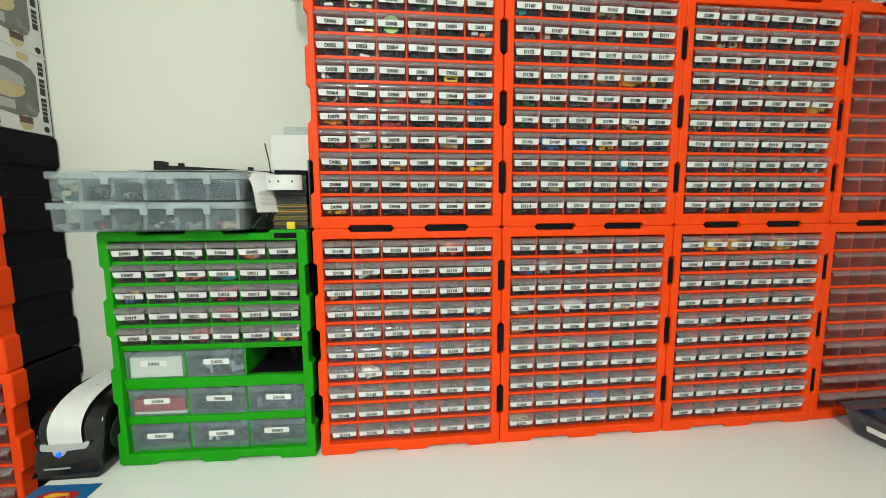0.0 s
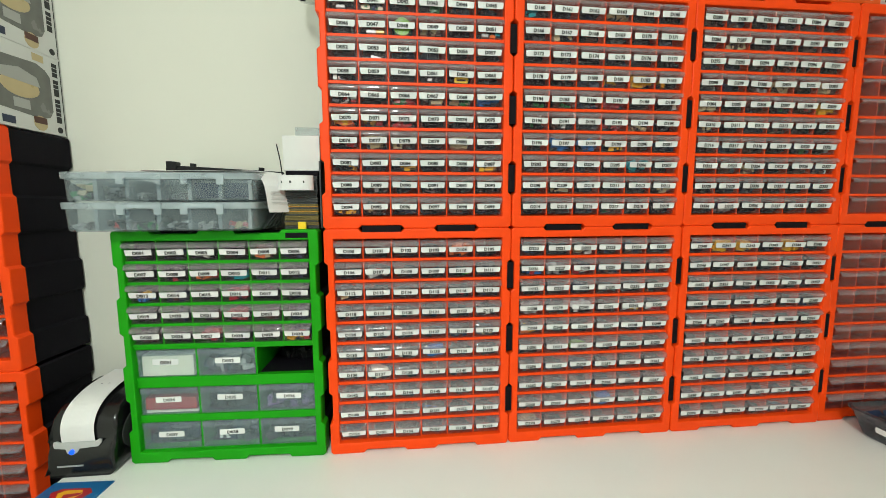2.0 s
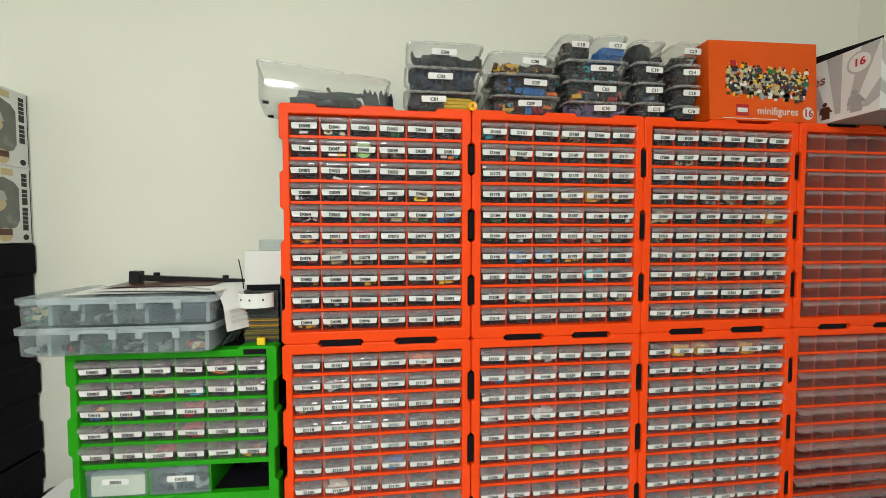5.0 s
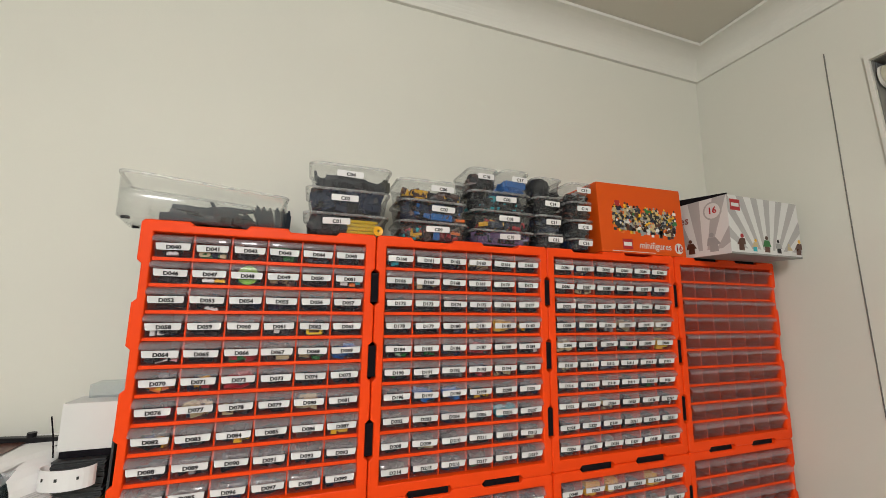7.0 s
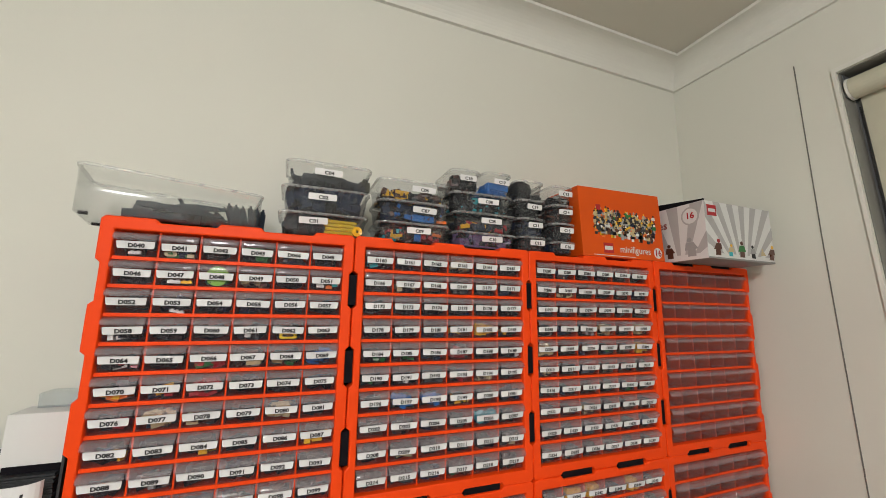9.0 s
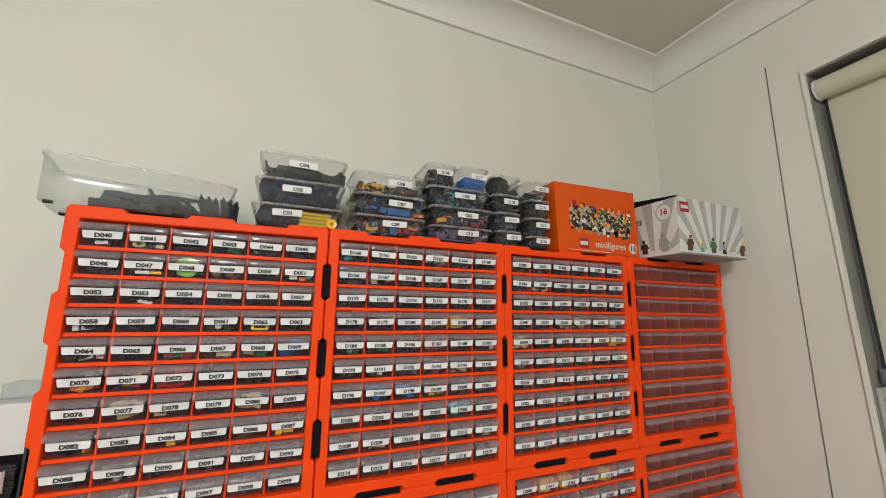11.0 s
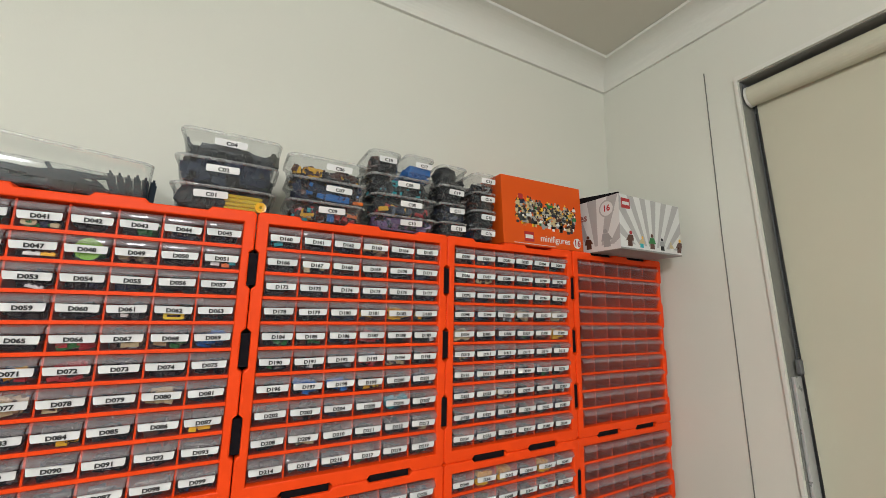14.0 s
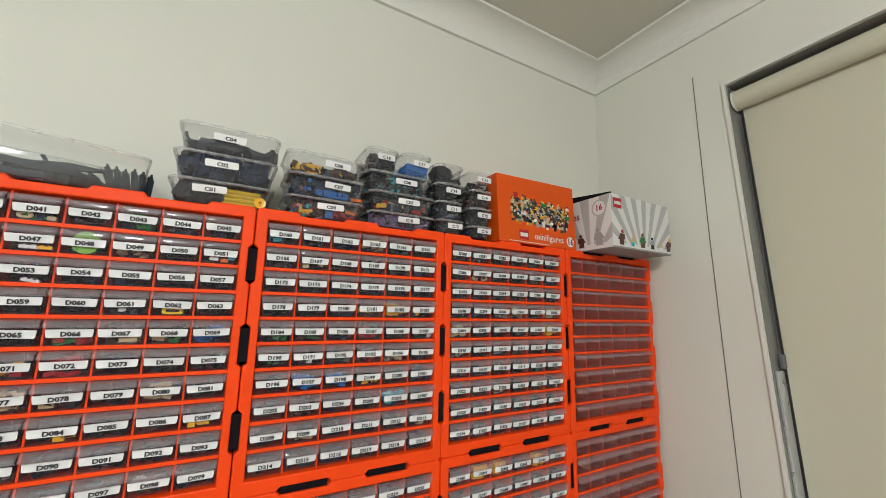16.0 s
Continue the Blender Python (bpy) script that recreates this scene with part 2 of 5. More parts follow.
def label_mesh(words, w, h, text_height, ridge=False):
    """A white label in the x-z plane that faces -y, centred, with its black lettering."""
    bm = bmesh.new()
    if not ridge:
        prism(bm, rounded(w, h, min(w, h) * 0.16, 2), lambda u, v, d: (u, d - 0.0004, v), 0.0004)
    else:
        # wide along the hood, narrower below with rounded corners; its upper part is folded forward
        half = [(0.500, 0.50), (0.495, 0.10), (0.486, -0.30), (0.474, -0.43), (0.455, -0.50)]
        shape = [(u * w, v * h) for u, v in half[::-1]] + [(-u * w, v * h) for u, v in half]
        prism(bm, shape, lambda u, v, d: (u, d - 0.0004, v), 0.0004)
        fold = [(-0.485, 0.46), (-0.470, 0.26), (-0.430, 0.17), (-0.330, 0.13), (0.400, 0.13), (0.470, 0.17), (0.485, 0.48)]
        prism(bm, [(u * w, v * h) for u, v in fold], lambda u, v, d: (u, d - 0.0010 - 0.0006 * (v / h - 0.13), v), 0.0006)
    if words:
        write(bm, words, text_height, lambda u, v: (u * 1.12 + (0.02 * w), -0.0017 if ridge else -0.0006, v - h * (0.05 if ridge else 0.06)))
    me = bpy.data.meshes.new("label")
    bm.to_mesh(me)
    bm.free()
    me.materials.append(PAPER)
    me.materials.append(INK)
    return me


def heap(bm, x0, x1, y0, y1, z0, z1, colours, count, size, rng):
    """Loose small bricks piled inside a box-shaped space, higher towards the back."""
    for _ in range(count):
        sx, sy, sz = (rng.uniform(*size) for _ in range(3))
        sz *= 0.6
        x = rng.uniform(x0 + sx * 0.6, max(x1 - sx * 0.6, x0 + sx * 0.61))
        y = y0 + (y1 - y0) * rng.random() ** 1.6
        y = max(y, y0 + max(sx, sy) * 0.62)
        z = rng.uniform(z0 + sz * 0.55, z1)
        m = Matrix.Translation((x, y, z)) @ Euler((rng.uniform(-0.35, 0.35), rng.uniform(-0.35, 0.35), rng.uniform(-0.5, 0.5))).to_matrix().to_4x4()
        slot = BRICKS.index(rng.choice(colours))
        box(bm, -sx / 2, sx / 2, -sy / 2, sy / 2, -sz / 2, sz / 2, slot, m)


def stuff(name, bm, label, category):
    return tagged(part(name, bm, list(BRICK.values())), label, category, kind="stuff")


# ---- room ----
WX, WY, CEIL = 1.542, 0.189, 2.455
LX, BY = -1.35, -3.3
tagged(part("floor", solid(LX - 0.1, WX + 0.1, BY - 0.1, WY + 0.1, -0.1, 0.0), CARPET), "short grey carpet floor", "floor", kind="structure")
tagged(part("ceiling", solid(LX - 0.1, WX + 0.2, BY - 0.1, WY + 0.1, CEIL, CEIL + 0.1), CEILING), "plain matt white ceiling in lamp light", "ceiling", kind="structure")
tagged(part("wall_north", solid(LX - 0.1, WX + 0.2, WY, WY + 0.1, 0, CEIL), WALL), "plain off-white painted wall behind the cabinets", "wall", kind="structure")
tagged(part("wall_west", solid(LX - 0.1, LX, BY, WY, 0, CEIL), WALL), "plain off-white painted wall", "wall", kind="structure")
tagged(part("wall_south", solid(LX - 0.1, WX + 0.2, BY - 0.1, BY, 0, CEIL), WALL), "plain off-white painted wall", "wall", kind="structure")
# east wall with the window opening
W0, W1, WZ0, WZ1 = -1.45, -0.249, 0.95, 2.183
SKEW = -2.3
opening = [(y * math.cos(radians(SKEW)) - z * math.sin(radians(SKEW)) + W1, y * math.sin(radians(SKEW)) + z * math.cos(radians(SKEW)) + WZ1) for y, z in ((0, 0), (W0 - W1, 0), (W0 - W1, WZ0 - WZ1), (0, WZ0 - WZ1))]
edge = [(WY, CEIL), (BY, CEIL), (BY, 0), (WY, 0)]
bm = bmesh.new()
near_out, near_in = [[bm.verts.new((WX, y, z)) for y, z in ring] for ring in (edge, opening)]
far_out, far_in = [[bm.verts.new((WX + 0.14, y, z)) for y, z in ring] for ring in (edge, opening)]
for a, b in ((near_out, near_in), (near_in, far_in), (far_in, far_out), (far_out, near_out)):
    for k in range(4):
        bm.faces.new((a[k], a[(k + 1) % 4], b[(k + 1) % 4], b[k]))
tagged(part("wall_east", bm, WALL), "off-white painted wall with a window opening", "wall", kind="structure")


def cornice(name, a, b, inward, m0, m1):
    """A plaster cove between wall and ceiling, mitred at both ends."""
    profile = [(0, -0.081), (0.010, -0.081), (0.010, -0.072)]
    profile += [(0.010 + 0.071 * (1 - math.cos(radians(t))), -0.072 + 0.062 * math.sin(radians(t))) for t in range(0, 91, 9)][1:]
    profile += [(0.087, -0.010), (0.087, 0.0), (0, 0)]
    a, b, inward = Vector(a), Vector(b), Vector(inward)
    along = (b - a).normalized()
    bm = bmesh.new()
    ends = []
    for base, s in ((a, m0), (b, -m1)):
        ends.append([bm.verts.new(base + inward * u + along * (s * u) + Vector((0, 0, v))) for u, v in profile])
    n = len(profile)
    for i in range(n):
        bm.faces.new((ends[0][i], ends[0][(i + 1) % n], ends[1][(i + 1) % n], ends[1][i]))
    bm.faces.new(ends[0])
    bm.faces.new(ends[1][::-1])
    return tagged(part(name, bm, CORNICE), "white plaster cove cornice", "cornice", kind="structure")


Z = CEIL - 0.001
cornice("cornice_north", (LX, WY, Z), (WX, WY, Z), (0, -1, 0), 1, 1)
cornice("cornice_east", (WX, WY, Z), (WX, BY, Z), (-1, 0, 0), 1, 1)

# window: reveal bead, metal frame, dark glass, roller blind
window = thing("window_1", pose(WX, W1, WZ1, rx=SKEW), "window with its roller blind pulled down", "window", kind="structure")
H, L = WZ1 - WZ0, W1 - W0
bm = bmesh.new()
for y0, y1, z0, z1 in ((-L, 0, 0, 0.013), (0, 0.008, -H, 0.013), (-L - 0.008, -L, -H, 0.013)):
    box(bm, -0.006, -0.0002, y0, y1, z0, z1)
part("trim", bm, CORNICE, window)
bm = bmesh.new()
for y0, y1, z0, z1 in ((-L, 0, -0.035, 0), (-0.030, 0, -H, -0.035), (-L, -L + 0.030, -H, -0.035), (-L + 0.03, -0.03, -H, -H + 0.04)):
    box(bm, 0.060, 0.110, y0 + 0.001, y1 - 0.001, z0, z1)
part("window_frame", bm, ALU, window, "grey aluminium frame")
part("pane", solid(0.080, 0.086, -L + 0.03, -0.03, -H + 0.04, -0.035), GLASS_DARK, window, "dark window pane at night")
bm = bmesh.new()
tube(bm, [(0.030, -0.0125, -0.045), (0.030, -L + 0.02, -0.045)], 0.028, 24)
part("blind_tube", bm, BLIND, window, "cream roller blind rolled on its tube")
bm = bmesh.new()
tube(bm, [(0.030, -0.0065, -0.045), (0.030, -0.0120, -0.045)], 0.0295, 24)
part("tube_cap", bm, CORNICE, window, "round white end cap of the blind tube")
part("bracket", solid(0.012, 0.050, -0.0060, -0.0030, -0.070, -0.006, bevel=0.001), ALU, window, "grey blind bracket")
bm = bmesh.new()
box(bm, 0.004, 0.060, -0.0022, -0.0004, -H + 0.002, -0.0024)
part("reveal_lining", bm, LINING, window, "grey metal lining of the reveal")
bm = bmesh.new()
box(bm, 0.004, 0.060, -L + 0.002, -0.0024, -0.0022, -0.0004)
part("reveal_lining", bm, LINING, window, "grey metal lining of the reveal")
part("blind", solid(0.050, 0.0515, -L + 0.04, -0.0150, -H + 0.04, -0.045), BLIND, window, "plain cream blind fabric")
bm = bmesh.new()
for k in range(150):
    z = -0.095 - k * 0.0045
    box(bm, 0.040, 0.043, -0.0145, -0.0115, z - 0.0032, z)
part("chain", bm, DARK, window, "dark beaded blind chain")
part("chain_holder", solid(0.030, 0.046, -0.019, -0.008, -0.785, -0.750, bevel=0.003), ALU, window, "chain tensioner clip")
part("side_channel", solid(0.012, 0.048, -0.010, -0.0025, -H + 0.03, -0.79, bevel=0.002), SILVER, window)
bm = bmesh.new()
tube(bm, [(WX - 0.0008, -0.166, 2.255), (WX - 0.0008, -0.172, 1.75), (WX - 0.0008, -0.187, 1.10), (WX - 0.0008, -0.20, 0.5)], 0.0013, 6)
tagged(part("wall_joint", bm, surface("joint_grey", (0.17, 0.16, 0.145), 0.7)), "thin grey joint line down the painted wall", "wall joint", kind="structure")

# ---- table ----
table = thing("table", pose(0, 0, 0), "long white laminate table against the wall", "table")
part("tabletop", solid(-0.505, WX - 0.004, -0.50, WY - 0.004, 0.72, 0.75, bevel=0.0015), TABLE, table)
for x in (-0.46, 1.48):
    for y in (-0.45, 0.14):
        part("leg", solid(x - 0.02, x + 0.02, y - 0.02, y + 0.02, 0, 0.72, bevel=0.002), TABLE, table)

# ---- drawer cabinets ----
CW, CH, CD = 0.380, 0.475, 0.162
NOTCH = 0.0065


def outline():
    """The cabinet's front outline, counter-clockwise, with the connector notches in each side."""
    def run(length, spans):
        pts = [(0.005, 0.0)]
        for a, b in spans:
            pts += [(a, 0), (a + 0.006, NOTCH), (b - 0.006, NOTCH), (b, 0)]
        return pts + [(length - 0.005, 0.0)]
    side = [(CH * a, CH * b) for a, b in ((0.14, 0.285), (0.425, 0.575), (0.715, 0.86))]
    flat = [(CW * a, CW * b) for a, b in ((0.18, 0.42), (0.58, 0.82))]
    pts = [(u, v) for u, v in run(CW, flat)]
    pts += [(CW - v, u) for u, v in run(CH, side)]
    pts += [(CW - u, CH - v) for u, v in run(CW, flat)]
    pts += [(v, CH - u) for u, v in run(CH, side)]
    return pts


X0, X1, Z0, Z1 = 0.0190, 0.3610, 0.0240, 0.4545


def loops(bm, rings, slot=0):
    for a, b in zip(rings, rings[1:]):
        n = len(a)
        for i in range(n):
            bm.faces.new((a[i], a[(i + 1) % n], b[(i + 1) % n], b[i])).material_index = slot


def front_frame_mesh():
    o = outline()
    hole = [(X0, Z0), (X1, Z0), (X1, Z1), (X0, Z1)]
    bm = bmesh.new()
    def ring(pts, y):
        return [bm.verts.new((u, y, v)) for u, v in pts]
    outer = [ring(offset(o, 0.003), 0.030), ring(o, 0.030), ring(o, 0.0030), ring(offset(o, 0.0008), 0.0009), ring(offset(o, 0.0028), 0.0)]
    inner = [ring(offset(hole, -0.0022), 0.0), ring(offset(hole, -0.0006), 0.0007), ring(hole, 0.0025), ring(offset(hole, 0.002), 0.030)]
    loops(bm, outer)
    loops(bm, inner)
    edges = []
    for r in (outer[-1], inner[0]):
        for i in range(len(r)):
            e = bm.edges.get((r[i], r[(i + 1) % len(r)]))
            edges.append(e)
    bmesh.ops.triangle_fill(bm, use_beauty=True, edges=edges)
    return bm


def shell_mesh():
    o = offset(outline(), 0.003)
    bm = bmesh.new()
    a = [bm.verts.new((u, 0.0302, v)) for u, v in o]
    b = [bm.verts.new((u, CD - 0.004, v)) for u, v in o]
    c = [bm.verts.new((u, CD, v)) for u, v in offset(o, 0.004)]
    loops(bm, [a, b, c])
    bm.faces.new(c)
    return bm


def drawer_mesh(w, h, face, pull_low, pull_out, top, lean=0.0, wide=-0.0006, deep=0.135, knee_at=0.45, cant=0.0004, crown=0.0, overhang=False):
    """One moulded clear drawer: front panel, hooded pull along its width, and the tray behind."""
    bm = bmesh.new()
    t = 0.0013
    prism(bm, [(face, h * top), (face + t, h * top), (face + t + cant, 0), (face + cant, 0)], lambda u, v, k: (k, u, v), w)
    back = face + t + cant + 0.0002
    box(bm, 0.0008, w - 0.0008, back, deep, 0, 0.001)
    box(bm, 0.0008, 0.0018, back, deep, 0.001, h * 0.86)
    box(bm, w - 0.0018, w - 0.0008, back, deep, 0.001, h * 0.86)
    d = 0.0128 - pull_out
    knee = pull_low + (1 - pull_low) * knee_at
    foot = pull_out + lean
    out = [(0.0128, h), (pull_out + d * 0.60, h * (knee + (1 - knee) * 0.78)), (pull_out + d * 0.24, h * (knee + (1 - knee) * 0.42)), (pull_out + d * 0.08, h * (knee + (1 - knee) * 0.20)), (pull_out + d * 0.02, h * (knee + (1 - knee) * 0.08)), (pull_out, h * knee), (foot, h * (pull_low + 0.02)), (foot + 0.0008, h * pull_low)]
    if overhang:
        out = [(0.0128, h), (0.0040, h * 0.985), (-0.0030, h * 0.93), (-0.0066, h * 0.86), (-0.0078, h * 0.80), (-0.0080, h * 0.73), (-0.0070, h * 0.685), (0.0008, h * 0.635), (0.0026, h * 0.33), (0.0034, h * 0.32)]
    inn = [(y + t, z - (t * 0.4 if i < 5 else 0)) for i, (y, z) in enumerate(out)]
    inn[0] = (0.0128, h - t)
    lip = out + inn[::-1]
    rings = []
    for s in (0.0, 0.035, 0.12, 0.3, 0.7, 0.88, 0.965, 1.0):
        e = abs(2 * s - 1)
        back_off = crown * (0.35 * e ** 2 + 0.65 * e ** 14)
        rings.append([bm.verts.new((s * (w + 2 * wide) - wide, min(u + back_off * (0.0128 + t - u) / 0.012, 0.0128 + t), v)) for u, v in lip])
    n = len(lip)
    for a, b in zip(rings, rings[1:]):
        for i in range(n):
            hooded = not overhang or i <= 6 or i >= 12
            bm.faces.new((a[i], a[(i + 1) % n], b[(i + 1) % n], b[i])).material_index = 1 if hooded else 0
    bm.faces.new(rings[0]).material_index = 1
    bm.faces.new(rings[-1][::-1]).material_index = 1
    me = bpy.data.meshes.new("drawer")
    bmesh.ops.recalc_face_normals(bm, faces=bm.faces)
    bm.to_mesh(me)
    bm.free()
    return me


PX, PZ = (X1 - X0) / 6, (Z1 - Z0) / 10
SW, SH = PX - 0.0034, PZ - 0.0062
SMALL = drawer_mesh(SW, SH, 0.0050, 0.32, -0.0014, 0.34, 0.0040, 0.0010, knee_at=0.62, cant=0.0017, crown=0.0018, overhang=True)
FRAME_MESH, SHELL_MESH, SHELF_MESH = {}, {}, {}


def mesh_of(bm, name):
    me = bpy.data.meshes.new(name)
    bmesh.ops.recalc_face_normals(bm, faces=bm.faces)
    bm.to_mesh(me)
    bm.free()
    return me


SHELL = mesh_of(shell_mesh(), "shell")


def carcass(cab, colour, key):
    """Front frame, black shell and coloured liner of a cabinet."""
    if key not in FRAME_MESH:
        FRAME_MESH[key] = mesh_of(front_frame_mesh(), "front_frame")
        bm = bmesh.new()
        e = 0.0004
        box(bm, X0 - 0.004, X0 + e, 0.0300, 0.150, Z0, Z1)
        box(bm, X1 - e, X1 + 0.004, 0.0300, 0.150, Z0, Z1)
        box(bm, X0 - 0.004, X1 + 0.004, 0.0300, 0.150, Z0 - 0.004, Z0)
        box(bm, X0 - 0.004, X1 + 0.004, 0.0300, 0.150, Z1, Z1 + 0.004)
        box(bm, X0 - 0.004, X1 + 0.004, 0.150, 0.154, Z0 - 0.004, Z1 + 0.004, 1)
        SHELL_MESH[key] = mesh_of(bm, "liner")
        SHELF_MESH[key] = (mesh_of(solid(X0, X1, 0.0058, 0.150, -0.0027, 0.0027), "shelf"), mesh_of(solid(-0.0013, 0.0013, 0.0095, 0.149, Z0, Z1), "divider"))
    part("front_frame", FRAME_MESH[key], colour, cab)
    part("shell", SHELL if key == "orange" else SHELL.copy(), BLACK if key == "orange" else GREEN, cab, "black plastic rear shell" if key == "orange" else "")
    # the green cabinet's liner is black, painting in the shade of its inside
    part("liner", SHELL_MESH[key], [ORANGE, ORANGE] if key == "orange" else [BLACK, BLACK], cab)


DARKS = ["black", "black", "black", "grey", "navy", "black", "brown"]
SPECIAL = {66: ["red", "green"], 69: ["blue"], 70: ["yellow", "brown"], 71: ["red", "yellow"], 72: ["red"], 76: ["red", "brown"],
           77: ["tan"], 80: ["tan"], 84: ["yellow", "black"], 87: ["yellow", "black"], 160: ["teal", "black"], 181: ["yellow", "brown"], 182: ["yellow"], 183: ["yellow", "black"],
           187: ["red"], 197: ["blue"], 198: ["blue"], 199: ["yellow", "black"], 206: ["teal"], 213: ["tan", "light"], 67: ["tan", "light"], 91: ["white", "black"],
           189: ["white", "black"], 191: ["white", "brown"], 309: ["yellow"], 304: ["tan"], 301: ["tan"], 104: ["orange"], 110: ["green", "lime"], 123: ["white", "black"], 133: ["blue"],
           271: ["blue"], 274: ["tan"], 242: ["yellow", "white"], 341: ["yellow"], 342: ["yellow"], 344: ["yellow"], 244: ["orange", "yellow"], 137: ["cream"], 151: ["yellow", "blue"],
           9: ["red", "orange", "white"], 16: ["red"], 22: ["red"], 25: ["yellow", "brown"], 27: ["red"], 30: ["yellow", "red"], 13: ["yellow", "blue"], 5: ["orange", "tan"], 3: ["white", "black"], 10: ["teal", "grey"],
           43: ["green"], 49: ["brown", "tan"], 
           58: ["white", "black"], 64: ["white", "red", "black"], 68: ["tan", "green"], 78: ["brown", "tan"], 82: ["blue", "yellow", "black"], 94: ["yellow", "brown"], 107: ["white", "red"],
           112: ["tan", "black"], 135: ["white", "black"], 163: ["tan"], 167: ["tan", "black"], 222: ["white", "tan"], 220: ["blue", "black"], 226: ["blue", "red"], 227: ["light"], 228: ["white", "red"],
           236: ["white", "black"], 237: ["orange", "black"], 238: ["light"], 240: ["white"], 243: ["white", "red"], 248: ["white", "black"], 252: ["lime", "black"], 287: ["tan", "brown"],
           303: ["tan"], 310: ["tan", "black"], 318: ["brown"], 324: ["tan", "brown"], 193: ["light", "red"], 194: ["tan", "black"], 70: ["yellow", "orange"], 192: ["grey"], 201: ["navy"]}


QUIET = ["brown", "grey", "tan", "red", "grey", "brown", "light", "navy", "green", "white"]


def fill(bm, number, x, z, w, h, rng):
    """What lies in one drawer, seen through its front."""
    dark = rng.sample(DARKS, 2)
    heap(bm, x + 0.002, x + w - 0.002, 0.0095, 0.050, z + 0.0015, z + h * rng.uniform(0.30, 0.62), dark, rng.randint(8, 14), (0.010, 0.024), rng)
    special = SPECIAL.get(number)
    if special:
        heap(bm, x + 0.003, x + w - 0.003, 0.0076, 0.024, z + 0.002, z + h * (0.62 if len(special) == 1 else 0.40), special, 14 if len(special) == 1 else 7, (0.009, 0.020), rng)
    elif rng.random() < 0.38:
        heap(bm, x + 0.003, x + w - 0.003, 0.0076, 0.020, z + 0.0015, z + h * 0.26, [rng.choice(QUIET), dark[0], dark[1]], rng.randint(3, 6), (0.006, 0.014), rng)


def small_drawers(cab, first, rows, z_top, pitch, labelled, bm, rng):
    number = first
    for r in range(rows):
        for c in range(6):
            x = X0 + c * PX + 0.0016
            z = z_top - (r + 1) * pitch + 0.0030
            push = rng.uniform(-0.0012, 0.0012)
            d = part("drawer", SMALL, [DRAWER, PULL], cab, at=pose(x, push, z, rx=rng.uniform(-0.8, 0.8), rz=rng.uniform(-0.6, 0.6)))
            if labelled:
                w = SW * rng.uniform(0.90, 0.96)
                me = label_mesh("D%03d" % number, w, SH * 0.31, 0.0060, True)
                part("label", me, PAPER, d, "white paper label with black lettering", at=pose(SW / 2 + rng.uniform(-0.001, 0.001), 0.0013, SH * 0.460 + rng.uniform(-0.0005, 0.0005), rx=9.0, ry=rng.uniform(-1.6, 1.6)))
                fill(bm, number, x, z, SW, SH, rng)
            number += 1


def connector_mesh(length):
    """The black joining piece that sits in the notches of two neighbouring cabinets."""
    bm = bmesh.new()
    e = NOTCH - 0.0004
    prism(bm, [(-e, 0.007), (e + 0.0015, 0.007), (e + 0.0015, length - 0.007), (-e, length - 0.007)], lambda u, v, d: (u, 0.005 + d, v), 0.020)
    return mesh_of(bm, "connector")


SIDE_JOINT, TOP_JOINT = connector_mesh(CH * 0.145), connector_mesh(CW * 0.24)


def orange_cabinet(at, first, labelled, lower=True):
    rng = random.Random(first)
    text = "bright orange cabinet of sixty clear drawers with white numbered labels" if labelled else "bright orange cabinet of sixty empty clear drawers without labels"
    cab = thing("drawer_cabinet", at, text, "drawer cabinet", "orange drawer cabinets")
    carcass(cab, ORANGE, "orange")
    for r in range(1, 10):
        part("shelf", SHELF_MESH["orange"][0], ORANGE, cab, at=pose(0, 0, Z1 - r * PZ))
    for c in range(1, 6):
        part("divider", SHELF_MESH["orange"][1], ORANGE, cab, at=pose(X0 + c * PX, 0, 0))
    if labelled:
        for a in (0.14, 0.4275, 0.715):
            part("connector", SIDE_JOINT, BLACK, cab, "black joining piece", at=pose(CW, 0, CH * a))
    if lower:
        for a in (0.18, 0.58):
            part("connector", TOP_JOINT, BLACK, cab, "black joining piece", at=pose(CW * a, 0, CH, ry=90))
    bm = bmesh.new()
    small_drawers(cab, first, 10, Z1, PZ, labelled, bm, rng)
    if labelled:
        ob = stuff("small_parts", bm, "assorted small plastic bricks lying in the clear drawers", "toy bricks")
        ob.matrix_basis = at
    else:
        bm.free()
    return cab


TZ = 0.7505
for col, (lower, upper) in enumerate(((100, 40), (220, 160), (340, 280))):
    x = col * 0.3815
    orange_cabinet(pose(x, 0.001 * (col % 2), TZ), lower, True)
    orange_cabinet(pose(x, 0.002 * ((col + 1) % 2), TZ + CH), upper, True, False)
empty = orange_cabinet(pose(3 * 0.3815, 0.003, TZ), 900, False)
copy_thing(empty, pose(3 * 0.3815, 0.001, TZ + CH))
# the stack of cabinets that stands on the floor beside the table
for k in range(3):
    copy_thing(empty, pose(-0.578, 0.1870, 0.0005 + k * CH, rz=-1.8 * k) @ pose(-CW, -CD, 0))


